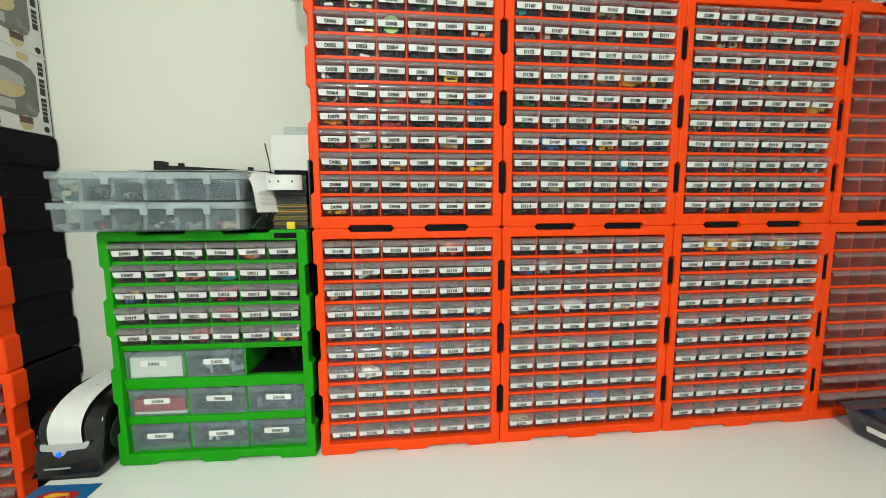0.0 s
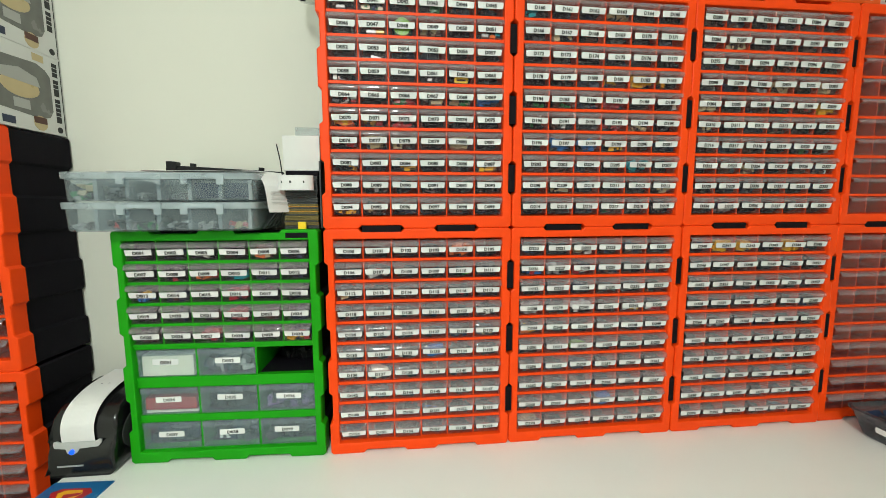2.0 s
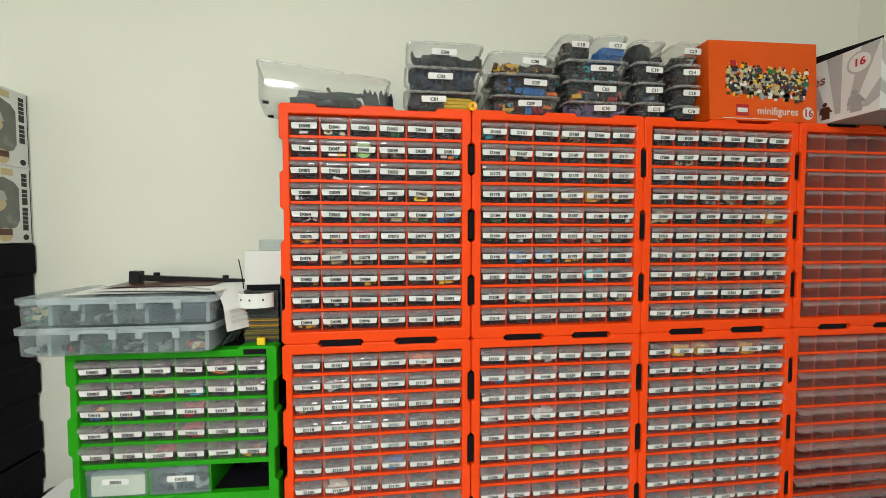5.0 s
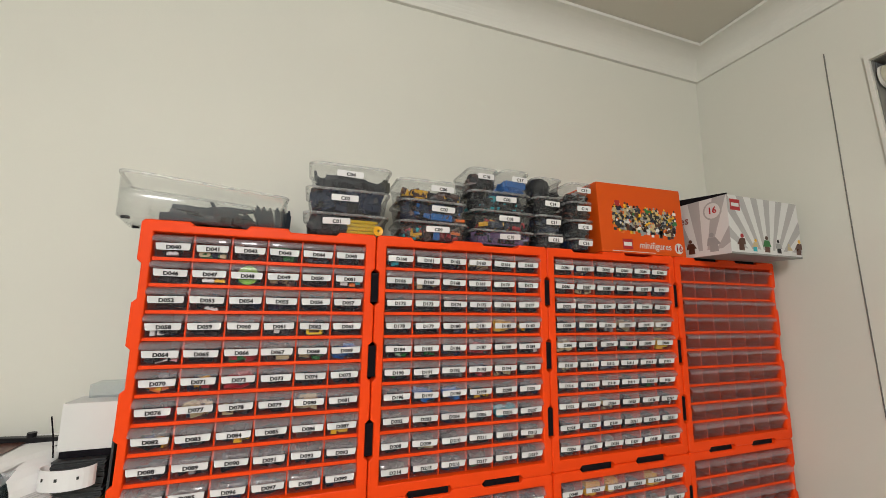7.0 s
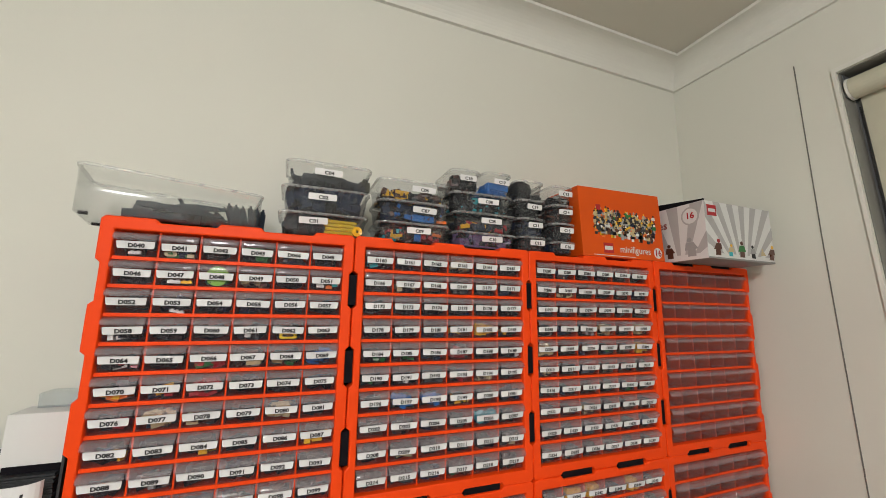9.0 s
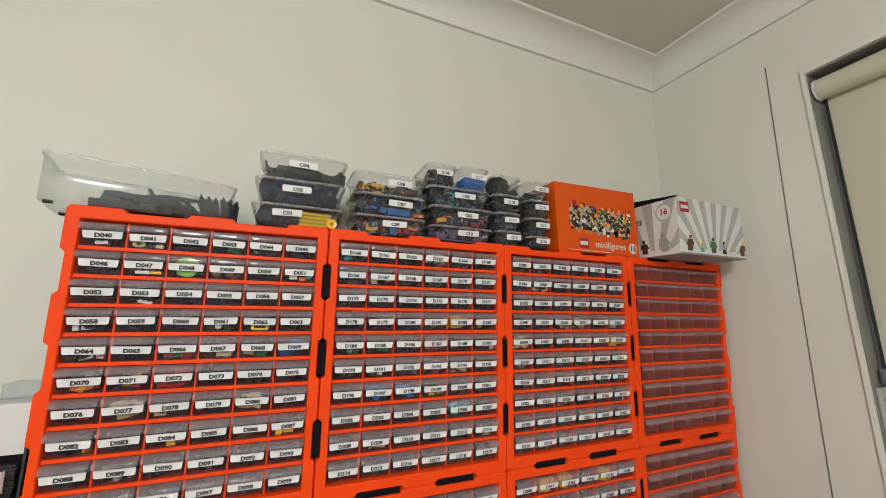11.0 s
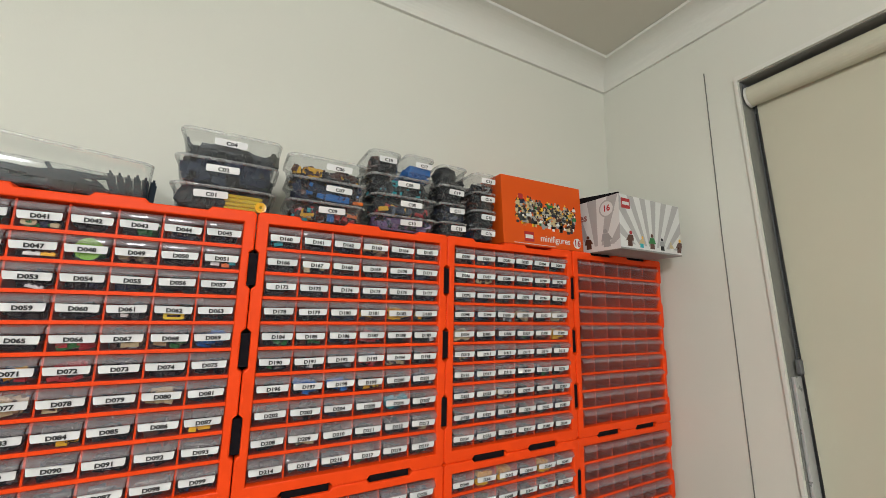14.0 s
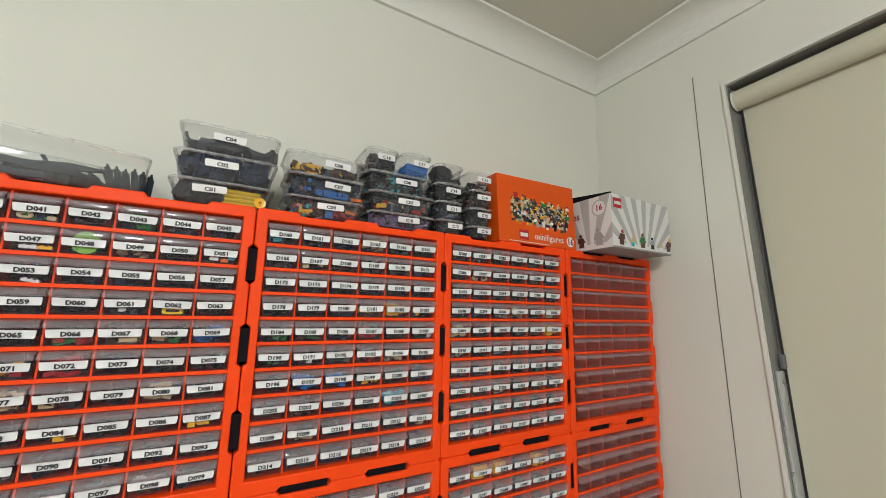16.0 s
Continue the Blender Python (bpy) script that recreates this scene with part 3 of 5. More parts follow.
def green_cabinet(at):
    rng = random.Random(7)
    cab = thing("drawer_cabinet", at, "bright green cabinet of small and large clear drawers, one drawer missing", "drawer cabinet")
    carcass(cab, GREEN, "green")
    pitch = 0.0418
    for r in range(1, 6):
        part("shelf", SHELF_MESH["green"][0], GREEN, cab, at=pose(0, 0, Z1 - r * pitch))
    low = Z1 - 5 * pitch
    dv = mesh_of(solid(-0.0013, 0.0013, 0.0078, 0.149, low, Z1), "divider")
    for c in range(1, 6):
        part("divider", dv, GREEN, cab, at=pose(X0 + c * PX, 0, 0))
    bm = bmesh.new()
    small_drawers(cab, 1, 5, Z1, pitch, True, bm, rng)
    lw, lh = (X1 - X0) / 3 - 0.004, 0.0570
    big = drawer_mesh(lw, lh, 0.0114, 0.78, 0.0085, 0.97, knee_at=0.7)
    rows = [0.1785, 0.0985, 0.0250]
    for z0, z1 in ((rows[0] + lh + 0.0010, low - 0.0028), (rows[1] + lh + 0.0010, rows[0] - 0.0004), (rows[2] + lh + 0.0010, rows[1] - 0.0004), (Z0, rows[2] - 0.0004)):
        part("shelf", solid(X0, X1, 0.0085, 0.0220, z0, z1, bevel=0.0012), GREEN, cab)
        # the green shelf goes on in black here: shade of the slots as colour
        part("shelf_floor", solid(X0, X1, 0.0222, 0.150, z0, z1 - 0.0006), BLACK, cab, "inner floor of the large slots, coloured black as shade")
    part("connector_slot", solid(0.319, 0.361, -0.0006, 0.0006, 0.4585, 0.4690, bevel=0.0004), BLACK, cab, "black connector slot in the top edge")
    dv2 = mesh_of(solid(-0.0016, 0.0016, 0.0118, 0.149, Z0, low), "divider")
    for c in (1, 2):
        part("divider", dv2, GREEN, cab, at=pose(X0 + c * (X1 - X0) / 3, 0, 0))
    what = {31: (["cream"], 0.78), 32: (["grey", "grey", "navy", "light"], 0.5), 34: (["red"], 0.6), 35: (["grey", "black", "black", "light"], 0.5), 36: (["purple", "grey"], 0.45),
            37: (["navy", "navy", "grey"], 0.5), 38: (["grey", "black", "navy", "grey", "white"], 0.5), 39: (["grey", "black"], 0.5)}
    for r in range(3):
        for c in range(3):
            number = 31 + 3 * r + c
            x, z = X0 + c * (X1 - X0) / 3 + 0.002, rows[r]
            if number == 33:
                heap(bm, x + 0.012, x + lw - 0.002, 0.085, 0.145, z + 0.001, z + 0.012, ["black", "black"], 26, (0.012, 0.035), rng)
                continue
            d = part("drawer", big, [BIGCLEAR, MILKY], cab, at=pose(x, rng.uniform(-0.0015, 0.001), z, rz=rng.uniform(-0.3, 0.3)))
            me = label_mesh("D%03d" % number, 0.049, 0.0118, 0.0062)
            part("label", me, PAPER, d, "white paper label with black lettering", at=pose(lw / 2 + rng.uniform(-0.004, 0.004), 0.0118, lh * rng.uniform(0.53, 0.58), rx=1.6, ry=rng.uniform(-1.5, 1.5)))
            colours, full = what[number]
            if number in (31, 34):
                slot = BRICKS.index(colours[0])
                box(bm, x + 0.007, x + lw - 0.006, 0.0140, 0.12, z + (0.0015 if number == 31 else 0.009), z + lh * full, slot)
                if number == 34:
                    box(bm, x + 0.006, x + lw - 0.005, 0.0165, 0.12, z + 0.002, z + 0.0065, BRICKS.index("cream"))
            else:
                heap(bm, x + 0.004, x + lw - 0.004, 0.0165, 0.09, z + 0.002, z + lh * full, colours, 34, (0.012, 0.034), rng)
    ob = stuff("small_parts", bm, "assorted small plastic bricks lying in the clear drawers", "toy bricks")
    ob.matrix_basis = at
    return cab


green_cabinet(pose(-0.3982, 0.0136, TZ, rz=-2.0) @ Matrix.Diagonal((1.022, 1.0, 1.0, 1.0)))


# ---- clear bins on top of the cabinets ----
TOP = TZ + 2 * CH


def loft(bm, rings, cap_first=True, cap_last=True):
    vs = [[bm.verts.new(p) for p in r] for r in rings]
    for a, b in zip(vs, vs[1:]):
        n = len(a)
        for i in range(n):
            bm.faces.new((a[i], a[(i + 1) % n], b[(i + 1) % n], b[i]))
    if cap_first:
        bm.faces.new(vs[0][::-1])
    if cap_last:
        bm.faces.new(vs[-1])


def bin_mesh(w, d, h, taper=0.86, r=0.014, wall=0.0011, rim=0.004, slope=0.0):
    """An open moulded bin with rounded corners, sloping sides and a rolled rim."""
    bm = bmesh.new()
    def ring(k, z, grow=0.0):
        return [(x, y, z) for x, y in rounded(w * k + 2 * grow, d * k + 2 * grow, r + grow * 0.5, 4)]
    rise = [(taper - 0.03, 0.0), (taper, 0.004)] + [(taper + (0.97 - taper) * s, 0.004 + (h - 0.009) * s) for s in (0.5, 1.0)]
    rings = [ring(k, z) for k, z in rise]
    rings += [ring(0.97, h - 0.005, rim), ring(0.97, h - 0.001, rim + 0.0004), ring(0.97, h, rim - 0.001), ring(0.97, h, -wall)]
    rings += [ring(k, z, -wall) for k, z in rise[::-1][1:-1]] + [ring(taper - 0.03, 0.0014, -wall)]
    loft(bm, rings)
    for f in bm.faces:
        f.smooth = True
        # rim faces take the second slot, the plastic whitened as a highlight
        f.material_index = 1 if min(v.co.z for v in f.verts) > h - 0.0056 else 0
    for v in bm.verts:
        v.co.z *= 1 - slope * (v.co.x / w + 0.5)
    return bm


def bin_with(name, x0, x1, y0, depth, z0, z1, words, colours, full, tilt=0.0, label_w=0.052, label_u=0.5, label_v=0.62, count=170, size=(0.006, 0.026), span=1.0):
    rng = random.Random(words + name)
    w, h = x1 - x0, z1 - z0
    at = pose((x0 + x1) / 2, y0 + depth / 2, z0, rz=tilt)
    b = thing(name, at, "clear plastic bin of small bricks with a white label" if words else "open clear plastic bin holding dark parts", "storage bin", "clear bins on the cabinets")
    part("tub", bin_mesh(w - 0.008, depth, h, taper=0.90, r=0.017), [BIN, RIM_GLINT], b)
    if words:
        me = label_mesh(words, label_w, 0.0125, 0.0066)
        v = h * label_v
        k = (0.90 + 0.07 * label_v) * depth / 2
        tilt_x = math.degrees(math.atan2(depth * 0.035, h))
        part("label", me, PAPER, b, "white paper label with black lettering", at=pose((label_u - 0.5) * w, -k - 0.0022, v, rx=tilt_x, ry=rng.uniform(-2, 2)))
    bm = bmesh.new()
    k = 0.85
    heap(bm, -w * k / 2, w * k * (span - 0.5), -depth * k / 2, depth * k / 2, 0.003, h * full, colours, count, size, rng)
    ob = stuff("toy_bricks", bm, "loose small plastic bricks heaped in a clear bin", "toy bricks")
    ob.matrix_basis = at
    return b


BD = 0.118
rows = [
    ("C01", 0.240, 0.412, 0.0005, 0.043, ["grey", "black", "grey"], 0.66, 0.38),
    ("C02", 0.242, 0.414, 0.0440, 0.093, ["navy", "navy", "navy", "black"], 0.90, 0.45),
    ("C04", 0.246, 0.416, 0.0938, 0.143, ["black", "grey", "black"], 0.16, 0.48),
    ("C09", 0.423, 0.587, 0.0005, 0.042, ["brown", "red", "grey", "yellow", "black", "brown", "tan", "teal"], 0.62, 0.55),
    ("C07", 0.424, 0.587, 0.0428, 0.088, ["black", "brown", "navy", "black", "brown", "navy", "navy", "blue"], 0.80, 0.62),
    ("C06", 0.421, 0.585, 0.0888, 0.132, ["brown", "black", "brown", "black", "grey", "brown", "yellow"], 0.36, 0.62),
    ("C10", 0.591, 0.756, 0.0005, 0.036, ["purple", "navy", "purple", "black"], 0.85, 0.57),
    ("C05", 0.590, 0.755, 0.0368, 0.081, ["grey", "yellow", "grey", "red", "black", "black", "navy"], 0.50, 0.57),
    ("C08", 0.583, 0.747, 0.0818, 0.125, ["black", "grey", "teal", "black"], 0.68, 0.57),
]
for words, x0, x1, z0, z1, colours, full, lu in rows:
    bin_with("storage_bin", x0, x1, 0.026, BD, TOP + z0, TOP + z1, words, colours, full, label_u=lu, size=(0.014, 0.046) if words in ("C01", "C02") else (0.006, 0.028), span=0.56 if words == "C01" else 1.0)
small = [
    ("C18", 0.583, 0.662, 0.1258, 0.176, ["black", "black", "brown"], 0.70, 0.55), ("C17", 0.665, 0.744, 0.1258, 0.180, ["blue", "blue", "blue"], 0.42, 0.60),
    ("C12", 0.752, 0.833, 0.0005, 0.037, ["black", "black", "grey"], 0.75, 0.62), ("C11", 0.750, 0.830, 0.0378, 0.081, ["black", "navy"], 0.75, 0.60),
    ("C19", 0.748, 0.826, 0.0818, 0.125, ["black", "black"], 0.75, 0.62),
    ("C16", 0.835, 0.908, 0.0005, 0.029, ["black", "navy"], 0.70, 0.58), ("C15", 0.835, 0.909, 0.0298, 0.074, ["black", "grey"], 0.70, 0.58),
    ("C14", 0.834, 0.908, 0.0748, 0.119, ["brown", "black"], 0.70, 0.58), ("C13", 0.835, 0.907, 0.1198, 0.165, ["brown", "black", "light"], 0.30, 0.60),
]
for words, x0, x1, z0, z1, colours, full, lu in small:
    bin_with("storage_bin", x0, x1 - 0.001, 0.008 if x0 > 0.83 else 0.020 if x0 > 0.7 else 0.026, BD, TOP + z0, TOP + z1, words, colours, full, label_w=0.040, label_u=lu, count=90)
bin_with("storage_bin", 0.748, 0.831, 0.022, BD, TOP + 0.1258, TOP + 0.172, "", ["grey", "black"], 0.35, count=26)

# single larger pieces that lie in front in some bins
bm = bmesh.new()
prism(bm, [(0.012, 0.033), (0.014, 0.022), (0.028, 0.009), (0.140, 0.007), (0.140, 0.020), (0.118, 0.023), (0.112, 0.027), (0.096, 0.027), (0.092, 0.031), (0.056, 0.031), (0.052, 0.028), (0.036, 0.028), (0.031, 0.015), (0.019, 0.024), (0.016, 0.034)], lambda u, v, d: (u, d, v), 0.024)
tagged(part("toy_part", bm, BRICK["grey"], at=pose(0.246, 0.040, TOP + 0.0938)), "long dark grey toy beam with a curved claw", "toy part")
bm = bmesh.new()
prism(bm, [(0, 0.006), (0.022, 0.006), (0.022, 0.026), (0.017, 0.026), (0.015, 0.032), (0.008, 0.032), (0.006, 0.026), (0, 0.024)], lambda u, v, d: (u, d, v), 0.020)
tagged(part("toy_part", bm, surface("dark_olive_brick", (0.030, 0.028, 0.014), 0.4), at=pose(0.388, 0.042, TOP + 0.0938)), "small dark olive toy block in a clear bin", "toy part")


def loose_brick(x, y, z, w, d, h, studs, mat, words, turn=0.0, roll=0.0):
    """One toy brick with a row of studs on top."""
    bm = solid(0, w, 0, d, 0, h, bevel=0.0006)
    for k in range(studs):
        u = w * (k + 0.5) / studs
        tube(bm, [(u, d / 2, h - 0.0002), (u, d / 2, h + 0.0016)], min(w / studs, d) * 0.30, 8)
    tagged(part("toy_brick", bm, mat, at=pose(x, y, z, 0, roll, turn)), words, "toy brick")


loose_brick(0.462, 0.036, TOP + 0.1035, 0.030, 0.010, 0.0075, 4, BRICK["yellow"], "yellow toy brick lying in a clear bin", 2, 2)
loose_brick(0.515, 0.038, TOP + 0.1020, 0.046, 0.010, 0.0060, 5, BRICK["brown"], "long brown toy brick lying in a clear bin", -5, 4)
loose_brick(0.500, 0.0345, TOP + 0.0475, 0.048, 0.012, 0.0140, 4, BRICK["blue"], "blue toy brick lying in a clear bin", 1, 1)
loose_brick(0.556, 0.0350, TOP + 0.0470, 0.022, 0.010, 0.0060, 3, BRICK["orange"], "orange toy plate lying in a clear bin", 3, -3)
loose_brick(0.505, 0.0345, TOP + 0.0050, 0.014, 0.010, 0.0160, 1, BRICK["blue"], "blue toy brick lying in a clear bin", 0, 2)
loose_brick(0.455, 0.0345, TOP + 0.0090, 0.026, 0.008, 0.0060, 3, BRICK["yellow"], "yellow toy brick lying in a clear bin", 4, -8)
loose_brick(0.545, 0.0345, TOP + 0.0190, 0.020, 0.008, 0.0060, 2, BRICK["orange"], "orange toy plate lying in a clear bin", 0, 6)
loose_brick(0.612, 0.0340, TOP + 0.0420, 0.022, 0.008, 0.0090, 2, BRICK["yellow"], "yellow toy brick lying in a clear bin", 0, -10)
loose_brick(0.650, 0.0340, TOP + 0.0430, 0.020, 0.009, 0.0110, 2, BRICK["navy"], "navy toy brick lying in a clear bin", 2, 0)
loose_brick(0.695, 0.0340, TOP + 0.0420, 0.020, 0.008, 0.0080, 2, BRICK["red"], "red toy brick lying in a clear bin", 0, 8)
loose_brick(0.678, 0.0335, TOP + 0.1420, 0.052, 0.020, 0.0150, 4, BRICK["blue"], "blue toy brick lying in a clear bin", 0, 3)
loose_brick(0.612, 0.0340, TOP + 0.0040, 0.120, 0.006, 0.0035, 0, BRICK["purple"], "long purple toy plate lying in a clear bin", 0, 1)
loose_brick(0.640, 0.0340, TOP + 0.0180, 0.040, 0.010, 0.0120, 3, BRICK["purple"], "purple toy brick lying in a clear bin", 0, 0)

# single pieces that show behind the fronts of the upper drawers
def in_drawer(number, u, v):
    """A point just behind the front of a drawer of the first upper cabinet, as x, y, z."""
    row, col = divmod(number - 40, 6)
    return X0 + col * PX + 0.0016 + SW * u, 0.0098, TZ + CH + Z1 - (row + 1) * PZ + 0.0030 + SH * v


for number, u, v, w, h, colour in ((40, 0.32, 0.08, 0.016, 0.0050, "white"), (41, 0.70, 0.06, 0.010, 0.0060, "tan"), (47, 0.28, 0.10, 0.018, 0.0050, "white"), (47, 0.62, 0.10, 0.016, 0.0045, "yellow"),
                                   (51, 0.22, 0.14, 0.013, 0.0060, "white"), (51, 0.52, 0.08, 0.011, 0.0060, "orange"), (51, 0.72, 0.20, 0.010, 0.0050, "teal"), (53, 0.42, 0.06, 0.020, 0.0040, "white"),
                                   (58, 0.14, 0.06, 0.007, 0.0110, "white"), (67, 0.45, 0.08, 0.022, 0.0070, "tan"), (84, 0.50, 0.05, 0.012, 0.0080, "yellow"), (87, 0.16, 0.05, 0.010, 0.0080, "yellow")):
    x, y, z = in_drawer(number, u, v)
    loose_brick(x, y, z, w, 0.008, h, max(int(w / 0.006), 1), BRICK[colour], colour + " toy brick lying in a clear drawer", 0, 12 if number == 53 else (number * 7) % 9 - 4)


def flat_ring(outer, inner, at, mat, words, category):
    """A flat plate with a hole, standing upright and facing the front."""
    bm = bmesh.new()
    vs = [[bm.verts.new((u, y, v)) for u, v in r] for r, y in ((inner, 0.003), (inner, 0.0), (outer, 0.0), (outer, 0.003))]
    loops(bm, vs + [vs[0]])
    tagged(part("toy_part", bm, mat, at=at), words, category)


x, y, z = in_drawer(48, 0.50, 0.48)
flat_ring(disc(0, 0, 0.0165, 28), disc(0, 0, 0.0025, 28), pose(x, y, z), BRICK["lime"], "round lime green toy plate in a clear drawer", "toy plate")
x, y, z = in_drawer(62, 0.52, 0.20)
flat_ring(rounded(0.028, 0.011, 0.004), rounded(0.018, 0.004, 0.0015), pose(x, y, z), LEMON, "yellow toy frame lying in a clear drawer", "toy part")
x, y, z = in_drawer(41, 0.28, 0.20)
flat_ring(rounded(0.017, 0.009, 0.0044), rounded(0.007, 0.003, 0.0014), pose(x, y, z), BRICK["tan"], "tan toy link lying in a clear drawer", "toy part")

# black moulded part that sticks out of the small open bin
bm = bmesh.new()
bmesh.ops.create_icosphere(bm, subdivisions=2, radius=1.0)
rng = random.Random(3)
for v in bm.verts:
    k = rng.uniform(0.86, 1.06)
    v.co = Vector((v.co.x * 0.032 * k, v.co.y * 0.034 * k, max(min(v.co.z, 0.8), -0.7) * 0.029 * k))
tagged(part("toy_part", bm, BRICK["black"], at=pose(0.795, 0.085, TOP + 0.166)), "large black moulded toy part in an open bin", "toy part")
# yellow rods, and a yellow wheel on the cabinets' edge
for k in range(4):
    bm = bmesh.new()
    tube(bm, [(-0.028, 0, 0), (0.028, 0, 0)], 0.0036, 8)
    tube(bm, [(0.0285, 0, 0), (0.031, 0, 0)], 0.0026, 8)
    tagged(part("long_brick", bm, LEMON, at=pose(0.354 + 0.002 * (k % 2), 0.0385 + 0.0004 * k, TOP + 0.0085 + 0.0074 * k, rz=1.5 * (k - 1))), "yellow plastic rod lying in a clear bin", "toy rod", "yellow rods")
bm = bmesh.new()
ring_o = [(0.0095 * math.cos(2 * math.pi * k / 20), 0.0095 * math.sin(2 * math.pi * k / 20)) for k in range(20)]
ring_i = [(u * 0.28, v * 0.28) for u, v in ring_o]
ring_m = [(u * 0.62, v * 0.62) for u, v in ring_o]
vs = [[bm.verts.new((u, y, v)) for u, v in r] for r, y in ((ring_i, 0.006), (ring_i, 0.0), (ring_m, -0.001), (ring_m, 0.001), (ring_o, 0.0005), (ring_o, 0.006))]
loops(bm, vs + [vs[0]])
tagged(part("round_brick", bm, BRICK["yellow"], at=pose(0.3845, 0.010, TOP + 0.0096)), "small round yellow toy wheel with a hole", "toy wheel")

# ---- large clear tub with dark blades ----
TURNED = pose(0.077, 0.0855, 0, rz=11.5) @ pose(-0.076, -0.100, 0)
tub = thing("storage_tub", pose(0.077, 0.0855, TOP + 0.0005, rz=11.5), "long clear plastic tub standing on the orange cabinet", "storage tub")
part("tub", bin_mesh(0.266, 0.128, 0.079, taper=0.965, r=0.014, wall=0.0015, rim=0.0022, slope=0.12), [TUB, RIM_GLINT], tub)
for y in (-0.050, 0.046):
    part("foot", solid(-0.121, -0.110, y - 0.004, y + 0.004, -0.0004, 0.0040, bevel=0.001), BLACK, tub, "black rubber foot")
blade_rng = random.Random(11)


def blade(x, y, z, length, height, lean, turn, notched):
    pts = [(0, 0), (length, 0), (length, height * 0.25), (length * 0.35, height), (0, height)]
    if notched:
        pts = [(0, 0), (height, 0), (height, length * 0.8), (height * 0.78, length * 0.8), (height * 0.78, length * 0.9), (height * 0.62, length * 0.9), (height * 0.62, length), (height * 0.3, length), (height * 0.3, length * 0.9), (0, length * 0.9)]
    bm = bmesh.new()
    prism(bm, pts, lambda u, v, d: (u, d, v), 0.005)
    ob = part("slope_brick", bm, SLATE, at=TURNED @ pose(x, y, z, 0, lean, turn))
    return tagged(ob, "dark grey plastic toy wing piece in a clear tub", "toy piece", "dark grey wing pieces")


for k in range(6):
    blade(0.005 + 0.014 * k, 0.050 + 0.011 * (k % 4), TOP + 0.004 + 0.004 * k, 0.085, 0.013, blade_rng.uniform(-9, 4), blade_rng.uniform(-12, 8), False)
blade(0.075, 0.060, TOP + 0.046, 0.032, 0.005, 58, 5, False)
for k in range(4):
    bm = bmesh.new()
    prism(bm, [(-0.008, 0), (0.008, 0), (0.004, 0.030), (-0.002, 0.054 - 0.003 * k)], lambda u, v, d: (u, d, v), 0.004)
    tagged(part("slope_brick", bm, SLATE, at=TURNED @ pose(0.142 + 0.013 * k, 0.060 + 0.006 * (k % 2), TOP + 0.003, 0, -44 + 8 * k, 3)), "dark grey pointed toy wing piece in a clear tub", "toy piece", "dark grey wing pieces")
for k in range(6):
    blade(0.158 + 0.0090 * k, 0.047 + 0.0055 * (k % 3), TOP + 0.003, 0.046, 0.0095, -14 + 3.5 * k, 2 * k, True)
for k in range(3):
    bm = bmesh.new()
    prism(bm, [(0, 0), (0.105 - 0.015 * k, 0), (0.100 - 0.015 * k, 0.006), (0.02, 0.010), (0, 0.008)], lambda u, v, d: (u, d, v), 0.030)
    tagged(part("slope_brick", bm, SLATE, at=TURNED @ pose(0.020 + 0.030 * k, 0.056 + 0.006 * k, TOP + 0.026 - 0.002 * k, 0, 2 + 3 * k, 4 * k)), "long flat dark grey toy wing piece in a clear tub", "toy piece", "dark grey wing pieces")
stuff_bm = bmesh.new()
heap(stuff_bm, 0.0, 0.198, 0.050, 0.155, TOP + 0.003, TOP + 0.016, ["black", "grey", "black"], 70, (0.010, 0.028), blade_rng)
stuff("toy_bricks", stuff_bm, "dark grey plastic pieces lying in a clear tub", "toy bricks").matrix_basis = TURNED

# ---- printed card boxes on top of the cabinets ----
def clip_poly(poly, w, h):
    """Cuts a 2D polygon to the rectangle 0..w, 0..h."""
    for axis, limit, keep in ((0, 0.0, 1), (0, w, -1), (1, 0.0, 1), (1, h, -1)):
        out = []
        for i in range(len(poly)):
            p, q = poly[i - 1], poly[i]
            a, b = keep * (p[axis] - limit), keep * (q[axis] - limit)
            if (a >= 0) != (b >= 0):
                k = a / (a - b)
                out.append((p[0] + (q[0] - p[0]) * k, p[1] + (q[1] - p[1]) * k))
            if b >= 0:
                out.append(q)
        poly = out
        if not poly:
            break
    return poly


def flat(bm, pts, place, slot=0, lift=0.0003):
    """A printed patch: a thin prism on a face; place(u, v, d) gives the point d proud of it."""
    prism(bm, pts, lambda u, v, d: place(u, v, d), lift, slot)


def rect(u0, u1, v0, v1):
    return [(u0, v0), (u1, v0), (u1, v1), (u0, v1)]


def little_figure(bm, u, v, size, place, rng, base, palette=("grey", "tan", "brown", "light", "yellow", "grey", "tan", "navy", "brown", "light", "orange", "grey", "white", "green", "tan", "black")):
    """A plain toy-like block shape: legs, body and head patches in mixed colours."""
    a, b, c = (BRICKS.index(rng.choice(palette)) for _ in range(3))
    lean = rng.uniform(-0.15, 0.15) * size
    flat(bm, [(u - 0.22 * size, v), (u + 0.22 * size, v), (u + 0.2 * size, v + 0.36 * size), (u - 0.2 * size, v + 0.36 * size)], place, a, base)
    flat(bm, [(u - 0.36 * size, v + 0.33 * size), (u + 0.36 * size, v + 0.36 * size), (u + 0.2 * size + lean, v + 0.72 * size), (u - 0.2 * size + lean, v + 0.72 * size)], place, b, base * 1.2)
    flat(bm, disc(u + lean, v + 0.86 * size, 0.125 * size, 10), place, BRICKS.index("yellow") if rng.random() < 0.14 else c, base * 1.4)


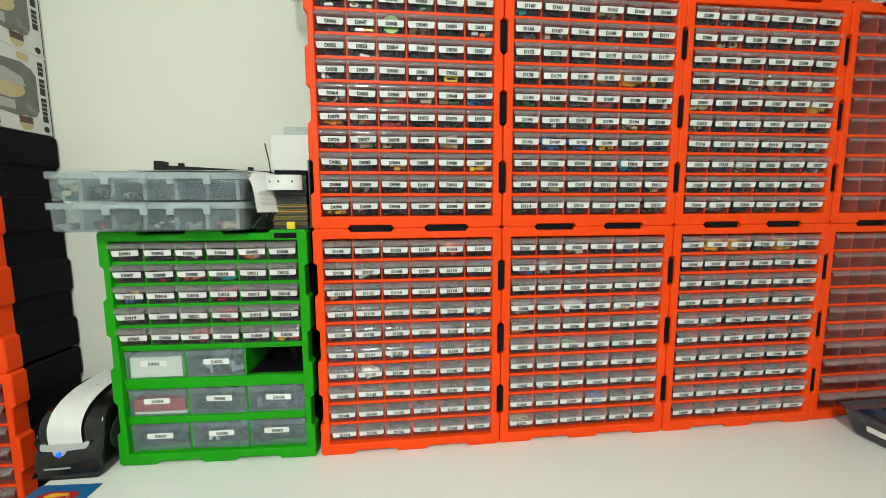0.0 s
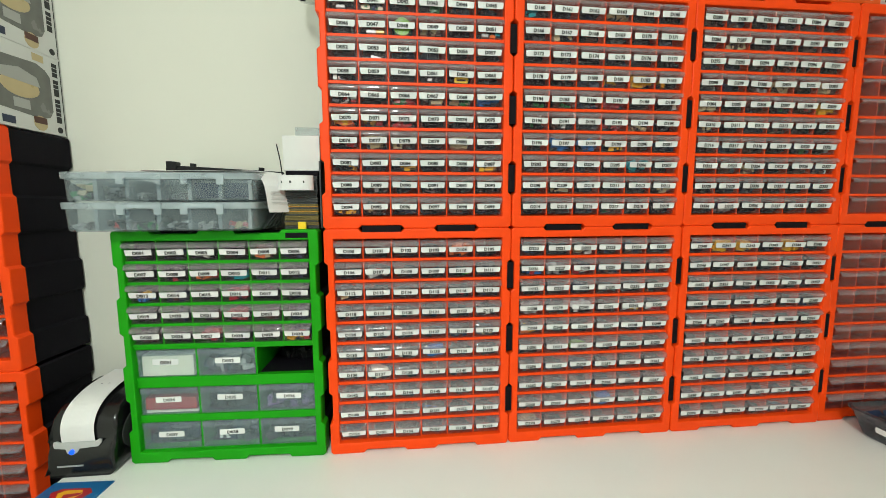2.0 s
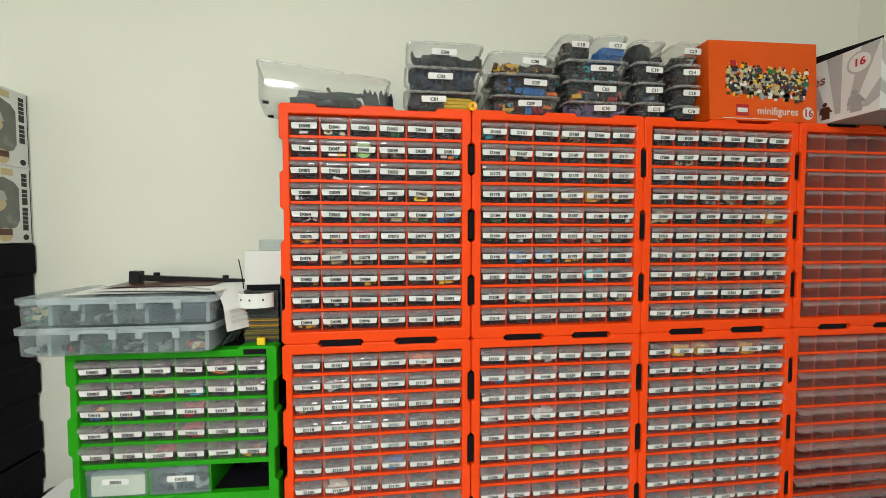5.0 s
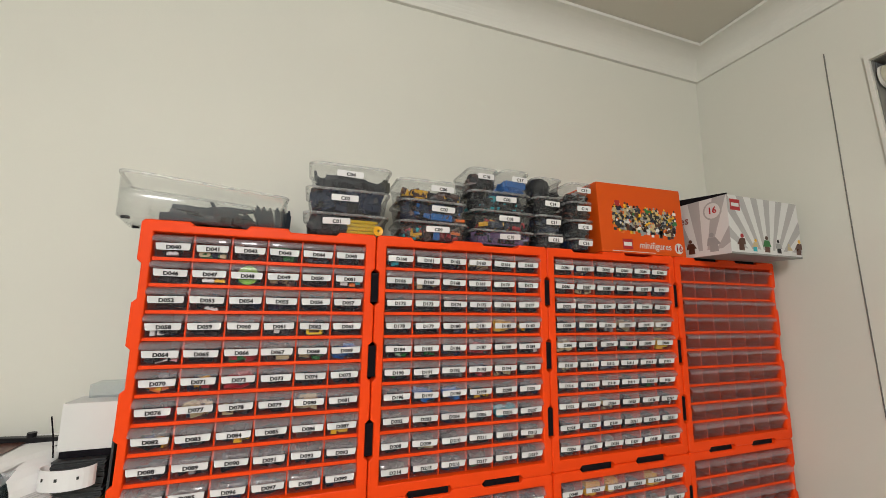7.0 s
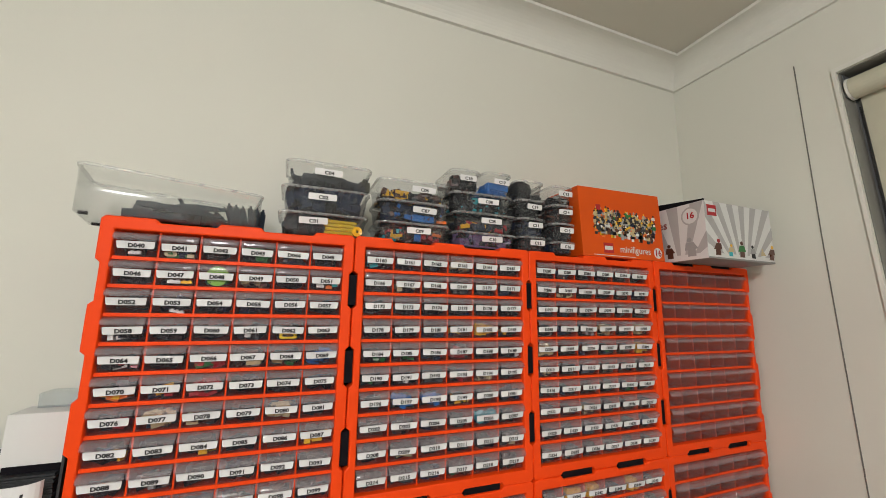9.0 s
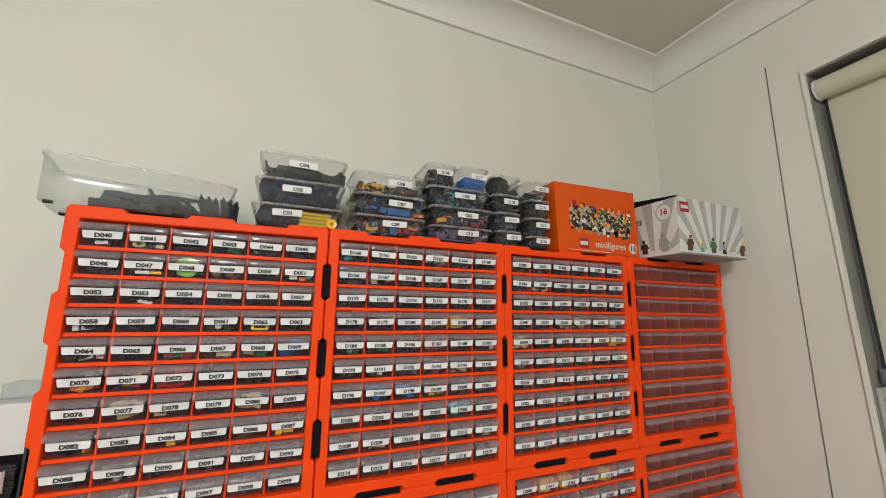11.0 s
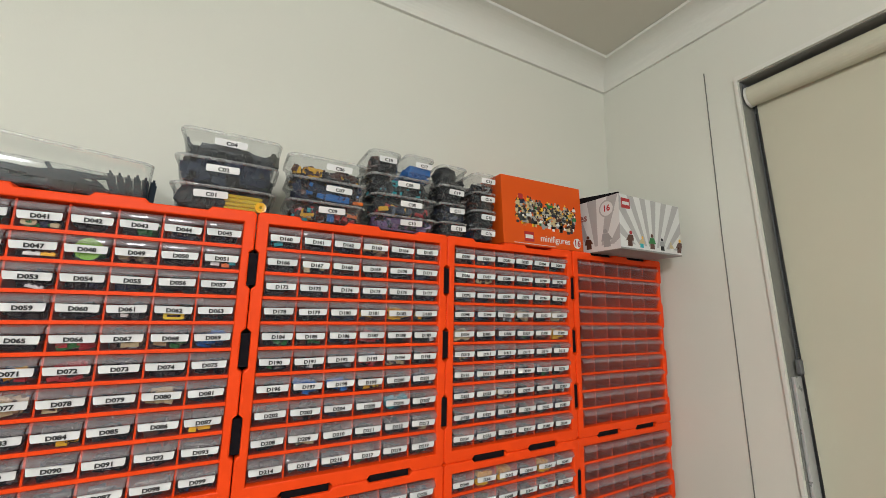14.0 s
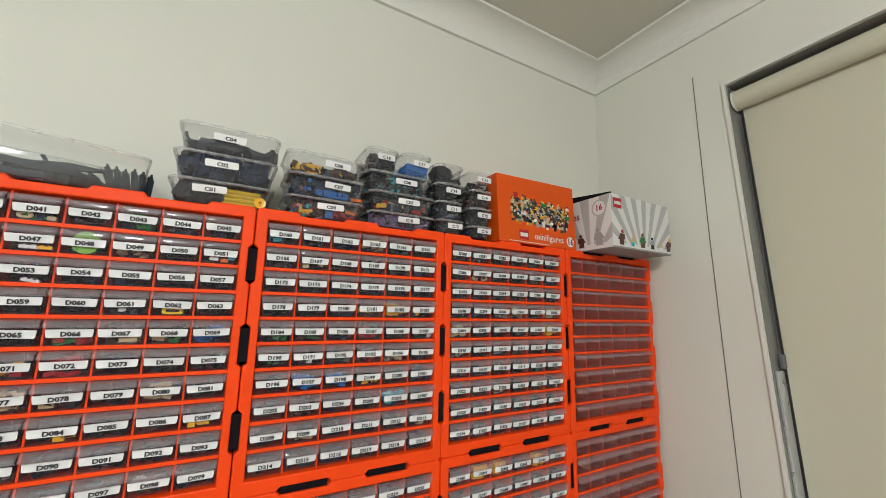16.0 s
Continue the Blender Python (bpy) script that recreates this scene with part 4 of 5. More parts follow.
OX0, OX1, OZ0, OZ1, OY = 0.920, 1.192, TOP + 0.0006, TOP + 0.1735, 0.005
orange_box = thing("card_box", pose(OX0, OY, OZ0), "glossy orange card box with a printed picture of toy figures", "card box")
OW, OH = OX1 - OX0, OZ1 - OZ0
LEAN = 0.055
bm = solid(0, OW, 0, 0.12, 0, OH, bevel=0.0012)
for v in bm.verts:
    v.co.x -= LEAN * v.co.z
    v.co.z += 0.030 * (v.co.x / OW) * (v.co.z / OH) * OH
part("carton", bm, BOX_ORANGE, orange_box)
def on_front(u, v, d):
    return (u - LEAN * v, -d, v)
rng = random.Random(21)
for row, v in enumerate((0.60, 0.55, 0.50, 0.44, 0.38, 0.32)):
    for k in range(24):
        bm = bmesh.new()
        u = OW * (0.19 + 0.0310 * k + rng.uniform(-0.012, 0.012) - 0.006 * row)
        little_figure(bm, u, OH * (v + 0.03 * math.sin(k * 1.7) - 0.05 * (k / 23)), OH * rng.uniform(0.10, 0.15), on_front, rng, 0.0002 + 0.0002 * row)
        part("printed_figure", bm, list(BRICK.values()), orange_box, "small printed toy figure")
PRINTS = [BRICK["red"], BOX_WHITE, BOX_ORANGE]
bm = bmesh.new()
flat(bm, rect(OW * 0.24, OW * 0.355, OH * 0.06, OH * 0.205), on_front, 0, 0.0002)
emblem = part("emblem", bm, PRINTS, orange_box, "square red emblem")
bm = bmesh.new()
flat(bm, rect(OW * 0.252, OW * 0.343, OH * 0.105, OH * 0.160), on_front, 1, 0.0005)
part("emblem_bar", bm, PRINTS, emblem, "white bar in the emblem")
bm = bmesh.new()
flat(bm, disc(OW * 0.915, OH * 0.12, OW * 0.052), on_front, 1, 0.0003)
badge = part("badge", bm, PRINTS, orange_box, "round white badge")
bm = bmesh.new()
write(bm, "16", OH * 0.10, lambda u, v: on_front(OW * 0.915 + u, OH * 0.125 + v, 0.0006), 0, 0.03)
part("badge_number", bm, PRINTS, badge, "red printed number")
bm = bmesh.new()
flat(bm, rect(OW * 0.12, OW * 0.62, OH * 0.022, OH * 0.030), on_front, 1, 0.0003)
part("underline", bm, PRINTS, orange_box, "thin white printed line")
bm = bmesh.new()
flat(bm, rect(OW * 0.19, OW * 0.245, OH * 0.68, OH * 0.76), on_front, 0, 0.0003)
part("printed_flag", bm, PRINTS, orange_box, "small red printed flag")
bm = bmesh.new()
write(bm, "minifigures", OH * 0.098, lambda u, v: on_front(OW * 0.625 + u, OH * 0.135 + v, 0.0006), 1, 0.008)
part("printed_lettering", bm, PRINTS, orange_box, "white lettering")

VX0, VX1, VY0, VY1, VZ0, VZ1 = 1.2145, 1.478, -0.095, 0.062, TOP + 0.0006, TOP + 0.1465
VW, VH, VD = VX1 - VX0, VZ1 - VZ0, VY1 - VY0
white_box = thing("card_box", pose(VX0, VY0, VZ0), "white card box printed with grey rays and small toy figures", "card box")
part("carton", solid(0, VW, 0, VD, 0, VH, bevel=0.0012), BOX_WHITE, white_box)
bm = bmesh.new()
prism(bm, [(0.0, VH - 0.0005), (VD, VH - 0.0005), (VD, VH + 0.020), (0.0, VH + 0.004)], lambda u, v, d: (0.001 + d, u, v), 0.002)
part("base", solid(0.001, VW - 0.001, -0.0004, VD, -0.0004, 0.0040), surface("grey_print_base", (0.26, 0.26, 0.25), 0.4, 0.3, 30, 0.03), white_box, "grey printed base")
part("flap", bm, BLACK, white_box, "dark inner flap standing up")
def on_front(u, v, d):
    return (u, -d, v)
def on_left(u, v, d):
    return (-d, VD - u, v)
for place, w, apex, a0, a1, n in ((on_front, VW, (VW * 0.50, -VH * 0.55), 12, 168, 13), (on_left, VD, (VD * 0.55, -VH * 0.5), 20, 160, 8)):
    for k in range(n):
        bm = bmesh.new()
        b0 = radians(a0 + (a1 - a0) * k / n)
        b1 = radians(a0 + (a1 - a0) * (k + 0.48) / n)
        pts = [apex] + [(apex[0] + 0.9 * math.cos(b), apex[1] + 0.9 * math.sin(b)) for b in (b0, b1)]
        pts = clip_poly(pts, w, VH * 0.995)
        if len(pts) > 2 and max(p[1] for p in pts) > VH * 0.2:
            low_cut = [(u, max(v, VH * 0.10)) for u, v in pts]
            seen = []
            for p in low_cut:
                if not seen or (abs(p[0] - seen[-1][0]) + abs(p[1] - seen[-1][1])) > 1e-5:
                    seen.append(p)
            if len(seen) > 2:
                flat(bm, seen, place, 0, 0.0002)
        if bm.faces:
            part("printed_ray", bm, RAY_GREY, white_box, "grey printed ray")
        else:
            bm.free()
rng = random.Random(5)
for place, w, u, size, inks in ((on_front, VW, 0.14, 0.29, ("red", "brown")), (on_front, VW, 0.32, 0.22, ("teal", "brown", "tan")), (on_front, VW, 0.49, 0.29, ("green", "brown")), (on_front, VW, 0.66, 0.24, ("black", "white", "light")),
                                (on_front, VW, 0.82, 0.19, ("tan", "white")), (on_front, VW, 0.95, 0.28, ("brown", "light", "grey")), (on_left, VD, 0.36, 0.27, ("brown", "tan")), (on_left, VD, 0.74, 0.34, ("white", "black", "light"))):
    bm = bmesh.new()
    little_figure(bm, w * u, VH * 0.06, VH * size, place, rng, 0.0005, inks)
    part("printed_figure", bm, list(BRICK.values()), white_box, "small printed toy figure")
PRINTS = [BRICK["red"], BOX_WHITE, CARD]
bm = bmesh.new()
flat(bm, rect(VW * 0.035, VW * 0.165, VH * 0.74, VH * 0.93), on_front, 0, 0.0005)
emblem = part("emblem", bm, PRINTS, white_box, "square red emblem")
bm = bmesh.new()
flat(bm, rect(VW * 0.050, VW * 0.150, VH * 0.805, VH * 0.865), on_front, 1, 0.0008)
part("emblem_bar", bm, PRINTS, emblem, "white bar in the emblem")
bm = bmesh.new()
flat(bm, disc(VD * 0.76, VH * 0.77, VH * 0.165), on_left, 2, 0.0005)
badge = part("badge", bm, PRINTS, white_box, "round printed badge")
bm = bmesh.new()
flat(bm, disc(VD * 0.76, VH * 0.77, VH * 0.135), on_left, 1, 0.0008)
part("badge_field", bm, PRINTS, badge, "white field of the badge")
bm = bmesh.new()
write(bm, "16", VH * 0.11, lambda u, v: (-0.0011, VD - VD * 0.76 - u, VH * 0.78 + v), 0, 0.03)
part("badge_number", bm, PRINTS, badge, "red printed number")
bm = bmesh.new()
write(bm, "5+", VH * 0.07, lambda u, v: (VW * 0.07 + u, -0.0008, VH * 0.66 + v), 2, 0.02)
part("printed_lettering", bm, PRINTS, white_box, "grey printed number")
bm = bmesh.new()
write(bm, "res", VH * 0.15, lambda u, v: (-0.0008, VD - VD * 0.22 - u, VH * 0.70 + v), 0, 0.02)
part("printed_lettering", bm, [surface("dull_red_print", (0.30, 0.10, 0.09), 0.5), BOX_WHITE, CARD], white_box, "dull red printed letters")

# ---- organiser cases with papers on the green cabinet ----
GT = TZ + CH
CX0, CX1, CY0, CY1 = -0.449, -0.112, -0.034, 0.150


def organiser_case(z, seed, colours):
    rng = random.Random(seed)
    case = thing("organiser_case", pose(CX0 + rng.uniform(0, 0.004), CY0, z), "flat milky plastic organiser case with compartments, closed lid", "organiser case", "organiser cases in a stack")
    w, d, h = CX1 - CX0, CY1 - CY0, 0.0525
    def shift(pts, z_, grow):
        return [(x + w / 2, y + d / 2, z_) for x, y in rounded(w + 2 * grow, d + 2 * grow, 0.018, 5)]
    bm = bmesh.new()
    loft(bm, [shift(0, 0.0, -0.008), shift(0, 0.003, -0.005), shift(0, h - 0.012, -0.004), shift(0, h - 0.012, -0.0055), shift(0, 0.0025, -0.0065)])
    part("tray", bm, MILKY, case)
    bm = bmesh.new()
    loft(bm, [shift(0, h - 0.0118, -0.0005), shift(0, h - 0.001, 0.0), shift(0, h, -0.001), shift(0, h - 0.0015, -0.010), shift(0, h - 0.0118, -0.002)], False, False)
    box(bm, 0.009, w - 0.009, 0.009, d - 0.009, h - 0.003, h - 0.0015)
    part("lid", bm, FROST, case)
    for k in range(1, 7):
        x = 0.0610 + (k - 1) * 0.0525
        part("divider", solid(x - 0.0034, x + 0.0034, 0.006, d - 0.008, 0.003, h - 0.013), FROST, case)
    part("divider", solid(0.006, w - 0.006, d / 2, d / 2 + 0.002, 0.003, h - 0.014), MILKY, case)
    for x in (0.106, 0.212):
        # a snap latch: a bridge between two thicker ears that reach down over the rim
        bm = bmesh.new()
        prism(bm, [(0, 0), (0, -0.018), (0.012, -0.018), (0.012, -0.009), (0.016, -0.006), (0.058, -0.006), (0.062, -0.009), (0.062, -0.018), (0.074, -0.018), (0.074, 0)], lambda u, v, k: (x - 0.005 + u, -0.0032 + k, h - 0.004 + v), 0.0040)
        part("latch", bm, FROST, case, "milky snap latch")
    bm = bmesh.new()
    for k in range(6):
        x = (0.012 if k == 0 else 0.0655 + (k - 1) * 0.0525)
        if colours[k][1] > 1.2:
            box(bm, x, x + 0.0435, 0.014, 0.075, 0.007, 0.0345, BRICKS.index("navy"))
            continue
        heap(bm, x, x + 0.044, 0.012, 0.07, 0.004, 0.004 + 0.024 * colours[k][1], colours[k][0], 30, (0.006, 0.018), rng)
    ob = stuff("small_parts", bm, "small plastic parts sorted in a milky organiser case", "toy bricks")
    ob.matrix_basis = case.matrix_basis.copy()
    return h


organiser_case(GT + 0.0006, 1, [(["grey", "light"], 0.3), (["grey", "red", "black"], 0.5), (["grey", "green"], 0.3), (["grey", "light"], 0.3), (["grey", "light"], 0.3), (["red", "grey", "tan"], 0.35)])
organiser_case(GT + 0.0540, 2, [(["green", "tan", "grey"], 1.1), (["grey"], 0.9), (["light", "grey"], 0.3), (["grey"], 0.4), (["navy"], 1.35), (["navy", "grey"], 1.25)])
PT = GT + 0.0540 + 0.0525


def sheet(name, w, d, at, label, bend=0.0, drop=0.0, seed=0):
    """A sheet of paper, slightly wavy, that may hang over an edge at its right end."""
    rng = random.Random(seed)
    bm = bmesh.new()
    nx, ny, grid = 18, 8, []
    ph = rng.uniform(0, 6)
    for side in (0.0, 0.0004):
        rows_ = []
        for j in range(ny + 1):
            row = []
            for i in range(nx + 1):
                u, v = i / nx, j / ny
                x, z = (u - 0.5) * w, 0.0012 * (1 + math.sin(5 * u + ph) * math.cos(3 * v + ph)) + bend * v * v
                start = 1 - drop
                if drop and u > start:
                    run, rad = (u - start) * w, 0.045
                    a = min(run / rad, 1.40)
                    rest = max(run - 1.40 * rad, 0.0)
                    x = (start - 0.5) * w + rad * math.sin(a) + rest * math.cos(1.40)
                    z -= rad * (1 - math.cos(a)) + rest * math.sin(1.40)
                row.append(bm.verts.new((x, (v - 0.5) * d, z + side)))
            rows_.append(row)
        for j in range(ny):
            for i in range(nx):
                bm.faces.new((rows_[j][i], rows_[j][i + 1], rows_[j + 1][i + 1], rows_[j + 1][i]))
        grid.append(rows_)
    lo, hi = grid
    rim_lo = lo[0] + [r[-1] for r in lo[1:]] + lo[-1][::-1][1:] + [r[0] for r in lo[::-1][1:-1]]
    rim_hi = hi[0] + [r[-1] for r in hi[1:]] + hi[-1][::-1][1:] + [r[0] for r in hi[::-1][1:-1]]
    loops(bm, [rim_lo, rim_hi])
    return tagged(part(name, bm, PAPER, at=at), label, "paper")


sheet("paper_sheet", 0.26, 0.15, pose(-0.255, 0.075, PT + 0.0006, rz=6), "white sheet of paper lying on the organiser cases", 0.003, 0, 1)
sheet("paper_sheet", 0.24, 0.14, pose(-0.225, 0.070, PT + 0.0040, rz=-5), "white sheet of paper lying on the organiser cases", 0.003, 0, 2)
sheet("brown_sheet", 0.20, 0.09, pose(-0.250, 0.085, PT + 0.0080, rz=2), "thin brown leaflet lying among the papers", 0.001, 0, 3).data.materials[0] = BRICK["brown"]
curl = sheet("paper_sheet", 0.226, 0.078, pose(-0.125, 0.046, PT + 0.0060, rz=-30), "printed white paper curling down over the case end", 0.0, 0.47, 4)
bm = bmesh.new()
for k in range(9):
    run = 0.0030 * (k + 1)
    px, pz = 0.0068 + 0.045 * math.sin(1.40) + run * math.cos(1.40), -0.045 * (1 - math.cos(1.40)) - run * math.sin(1.40)
    if k not in (3, 6):
        box(bm, px + 0.0012, px + 0.0018, -0.028 - 0.002 * (k % 2), 0.024 + 0.004 * (k % 3), pz + 0.0008, pz + 0.0017)
part("printed_lines", bm, surface("faint_print", (0.66, 0.66, 0.66), 0.6, 0.2, 200), curl, "faint grey printed lines")
# black jointed rod behind the papers
rod = thing("toy_crane_arm", pose(-0.334, 0.104, PT + 0.0125, ry=3.2), "long black plastic lattice arm lying on the papers", "toy arm")
part("beam", solid(0.0, 0.232, 0.0, 0.012, 0.002, 0.014, bevel=0.001), BRICK["black"], rod)
part("beam", solid(0.045, 0.245, 0.013, 0.020, -0.004, 0.006), BRICK["black"], rod)
part("end_block", solid(-0.004, 0.016, -0.003, 0.016, -0.006, 0.022, bevel=0.0015), BRICK["black"], rod)
for x in (0.046, 0.186):
    bm = bmesh.new()
    tube(bm, [(x, 0.006, 0.013), (x, 0.006, 0.0205)], 0.006, 12)
    part("knob", bm, BRICK["black"], rod)

# stack of dark plates with the label roll and a white box
stack = thing("plate_stack", pose(-0.079, 0.026, GT + 0.0006), "tall stack of dark grey and orange toy plates", "toy plates")
rng = random.Random(17)
PLATE_GREY = surface("grey_plate", (0.036, 0.039, 0.042), 0.4, 0.15)
PLATE_OLIVE = surface("olive_plate", (0.15, 0.11, 0.022), 0.4, 0.15)
PLATE_AMBER = surface("amber_plate", (0.42, 0.21, 0.02), 0.4, 0.15)
for k in range(32):
    z = k * 0.0033
    colour = PLATE_AMBER if k in (10, 13) else PLATE_OLIVE if 2 <= k <= 14 and k % 4 else PLATE_GREY
    x = rng.uniform(-0.0012, 0.0012)
    part("plate", solid(x, 0.066 + x, rng.uniform(-0.001, 0.001), 0.125, z, z + 0.0027), colour, stack)
part("upright_plate", solid(0.0700, 0.0735, 0.002, 0.120, 0.0, 0.135, bevel=0.0006), PLATE_GREY, stack)
SZ = GT + 0.0006 + 32 * 0.0033
tagged(part("toy_brick", solid(-0.048, -0.033, 0.004, 0.012, GT + 0.0006, GT + 0.015, bevel=0.001), LEMON), "small yellow toy brick beside the plate stack", "toy brick")
# label roll: a curled strip of white label tape
bm = bmesh.new()
prof = [(0.034 * math.cos(radians(a)), 0.020 * math.sin(radians(a))) for a in range(150, 361, 14)]
back = [(u * 0.975, v * 0.96) for u, v in prof[::-1]]
prism(bm, prof + back, lambda u, v, d: (u, v, d), 0.0285)
roll = part("label_roll", bm, PAPER, at=pose(-0.050, 0.012, GT + 0.0765, 2, 0, -4))
tagged(roll, "curled strip of blank white label tape", "label tape")
for u, w in ((-0.022, 0.0011), (-0.004, 0.0016), (0.020, 0.0012)):
    y = -0.020 * math.sqrt(1 - (u / 0.034) ** 2) - 0.0003
    part("tape_print", solid(u - w, u + w, y - 0.0005, y + 0.0012, 0.014, 0.018), INK, roll, "small dark printed mark")
# thin dark rods leaning between the cases and the plate stack
for k in range(5):
    bm = bmesh.new()
    tube(bm, [(-0.112 + 0.003 * k, 0.004 + 0.009 * k, GT + 0.0030), (-0.084 - 0.001 * k, 0.010 + 0.009 * k, GT + 0.040 - 0.006 * (k % 3))], 0.0016, 6)
    tagged(part("toy_rod", bm, PLATE_GREY), "thin dark grey toy rod leaning beside the organiser cases", "toy rod", "dark grey rods")
wb = thing("white_carton", pose(-0.080, 0.036, SZ + 0.0004), "small plain white carton on a black base", "carton")
part("base", solid(0.004, 0.068, 0, 0.06, 0, 0.0095, bevel=0.001), BLACK, wb)
part("carton", solid(0.0005, 0.0725, 0.0, 0.055, 0.0100, 0.079, bevel=0.0008), BOX_WHITE, wb)
bm = bmesh.new()
tube(bm, [(-0.0030, 0.002, 0.002), (-0.0055, 0.001, 0.030), (-0.0110, 0.000, 0.062)], 0.0011, 6)
part("edge_strip", bm, BLACK, wb, "thin black edge strip")
part("lid", solid(0.018, 0.0715, 0.030, 0.070, 0.0800, 0.101, bevel=0.001), MILKY, wb, "milky translucent lid")

# ---- label printer ----
printer = thing("label_printer", pose(-0.531, 0.0, 0.7505), "black desktop label printer with a white label strip feeding out", "label printer")
prof = [(-0.011, 0.006), (-0.014, 0.020), (-0.011, 0.046), (-0.003, 0.062), (0.002, 0.066), (0.002, 0.092), (0.010, 0.109), (0.026, 0.122), (0.055, 0.134), (0.090, 0.140), (0.130, 0.142), (0.158, 0.130), (0.168, 0.090), (0.168, 0.006), (0.160, 0.0), (-0.014, 0.0)]
bm = bmesh.new()
prism(bm, prof, lambda u, v, d: (d, u, v), 0.118)
bmesh.ops.bevel(bm, geom=[e for e in bm.edges if abs(e.verts[0].co.x - e.verts[1].co.x) < 1e-6], offset=0.007, segments=3, affect="EDGES", profile=0.5)
for f in bm.faces:
    f.smooth = True
BLACK_GLOSS = surface("glossy_black_plastic", (0.008, 0.008, 0.009), 0.18, 0.1, 20, 0.03, 600)
part("housing", bm, BLACK_GLOSS, printer)
bm = bmesh.new()
line = [(-0.001, 0.060), (-0.0025, 0.078), (-0.0015, 0.095), (0.005, 0.111), (0.016, 0.124), (0.034, 0.135), (0.060, 0.143), (0.090, 0.147), (0.150, 0.1485)]
fine = []
for i in range(len(line) - 1):
    p0, p1, p2, p3 = line[max(i - 1, 0)], line[i], line[i + 1], line[min(i + 2, len(line) - 1)]
    for s in (0.0, 0.25, 0.5, 0.75):
        fine.append(tuple(0.5 * (2 * b + (c - a) * s + (2 * a - 5 * b + 4 * c - d) * s * s + (3 * b - a - 3 * c + d) * s ** 3) for a, b, c, d in zip(p0, p1, p2, p3)))
line = fine + [line[-1]]
under = [(u + 0.0005, v - 0.0006) for u, v in line[::-1]]
prism(bm, line + under, lambda u, v, d: (0.022 + d, u, v), 0.060)
strip = part("label_strip", bm, PAPER, printer, "blank white label strip")
part("sensor_mark", solid(0.042, 0.047, 0.078, 0.0805, 0.1448, 0.1462), INK, strip)
part("sensor_mark", solid(0.056, 0.061, 0.078, 0.0805, 0.1448, 0.1462), INK, strip)
bm = bmesh.new()
bar = [(0.010, 0.0), (0.013, -0.006), (0.034, -0.007), (0.037, -0.015), (0.046, -0.019), (0.055, -0.015), (0.058, -0.007), (0.091, -0.006), (0.096, 0.0), (0.096, 0.006), (0.090, 0.007), (0.084, 0.0025), (0.021, 0.0025), (0.016, 0.006), (0.010, 0.005)]
prism(bm, bar, lambda u, v, d: (u, -0.0035 - d + 0.30 * v, 0.0625 + v), 0.0032)
bmesh.ops.bevel(bm, geom=bm.edges[:], offset=0.0007, segments=2, affect="EDGES", profile=0.5)
part("tear_bar", bm, SILVER, printer, "silver tear bar around the slot")
m_led, _, _, b_led = material("blue_button_light")
b_led.inputs["Base Color"].default_value = (0.02, 0.10, 0.7, 1)
b_led.inputs["Emission Color"].default_value = (0.01, 0.10, 1.0, 1)
b_led.inputs["Emission Strength"].default_value = 1.0
bm = bmesh.new()
tube(bm, [(0.046, -0.008, 0.0500), (0.046, -0.0128, 0.0492)], 0.0046, 16)
part("button", bm, m_led, printer, "glowing round blue button")
part("print_bar", solid(0.020, 0.066, -0.0146, -0.0130, 0.0215, 0.0245), SILVER, printer, "small silver printed word")
bm = bmesh.new()
prism(bm, [(0.075 + 0.058 * math.cos(2 * math.pi * k / 28), 0.058 + 0.044 * math.sin(2 * math.pi * k / 28)) for k in range(28)], lambda u, v, d: (0.1175 + d, u, v), 0.0020)
part("spool_window", bm, GLASS_DARK, printer, "smoked grey oval spool window")

# booklet at the table's edge
booklet = thing("booklet", pose(-0.504, -0.030, 0.7505, rz=-3), "blue booklet with a red and yellow emblem on the table", "booklet")
part("cover", solid(0.0, 0.108, -0.148, 0.0, 0, 0.0022), surface("blue_print", (0.012, 0.13, 0.36), 0.35, 0.08, 25, 0.03), booklet)
bm = bmesh.new()
def on_top(u, v, d):
    return (u, v, 0.0022 + d)
flat(bm, [(0.018, -0.028), (0.030, -0.018), (0.080, -0.018), (0.092, -0.030), (0.058, -0.090)], on_top, 0, 0.0003)
flat(bm, [(0.032, -0.030), (0.040, -0.023), (0.070, -0.023), (0.076, -0.032), (0.056, -0.072)], on_top, 1, 0.0006)
flat(bm, [(0.046, -0.034), (0.074, -0.030), (0.074, -0.036), (0.052, -0.044), (0.062, -0.058), (0.054, -0.060)], on_top, 0, 0.0009)
part("emblem", bm, [BRICK["red"], BRICK["yellow"]], booklet, "red and yellow shield emblem")

# tub of dark bricks at the other end of the table
dark_tub = thing("storage_tub", pose(1.305, -0.175, 0.7505), "low smoky tub of black bricks on the white table", "storage tub")
SMOKE = clear("smoky_tub_plastic", (0.62, 0.62, 0.68), (0.16, 0.16, 0.19), 0.20, 0.2)
part("tub", bin_mesh(0.270, 0.300, 0.062, taper=0.86, r=0.020), [SMOKE, SMOKE], dark_tub)
me = label_mesh("", 0.060, 0.013, 0.006)
part("label", me, PAPER, dark_tub, "white paper label", at=pose(-0.1285, 0.058, 0.032, rx=9, rz=-90))
bm = bmesh.new()
rng = random.Random(31)
heap(bm, 1.195, 1.415, -0.30, -0.05, 0.754, 0.800, ["black", "black", "grey", "black", "navy"], 170, (0.015, 0.04), rng)
heap(bm, 1.23, 1.39, -0.25, -0.10, 0.795, 0.835, ["black", "black", "navy"], 50, (0.015, 0.035), rng)
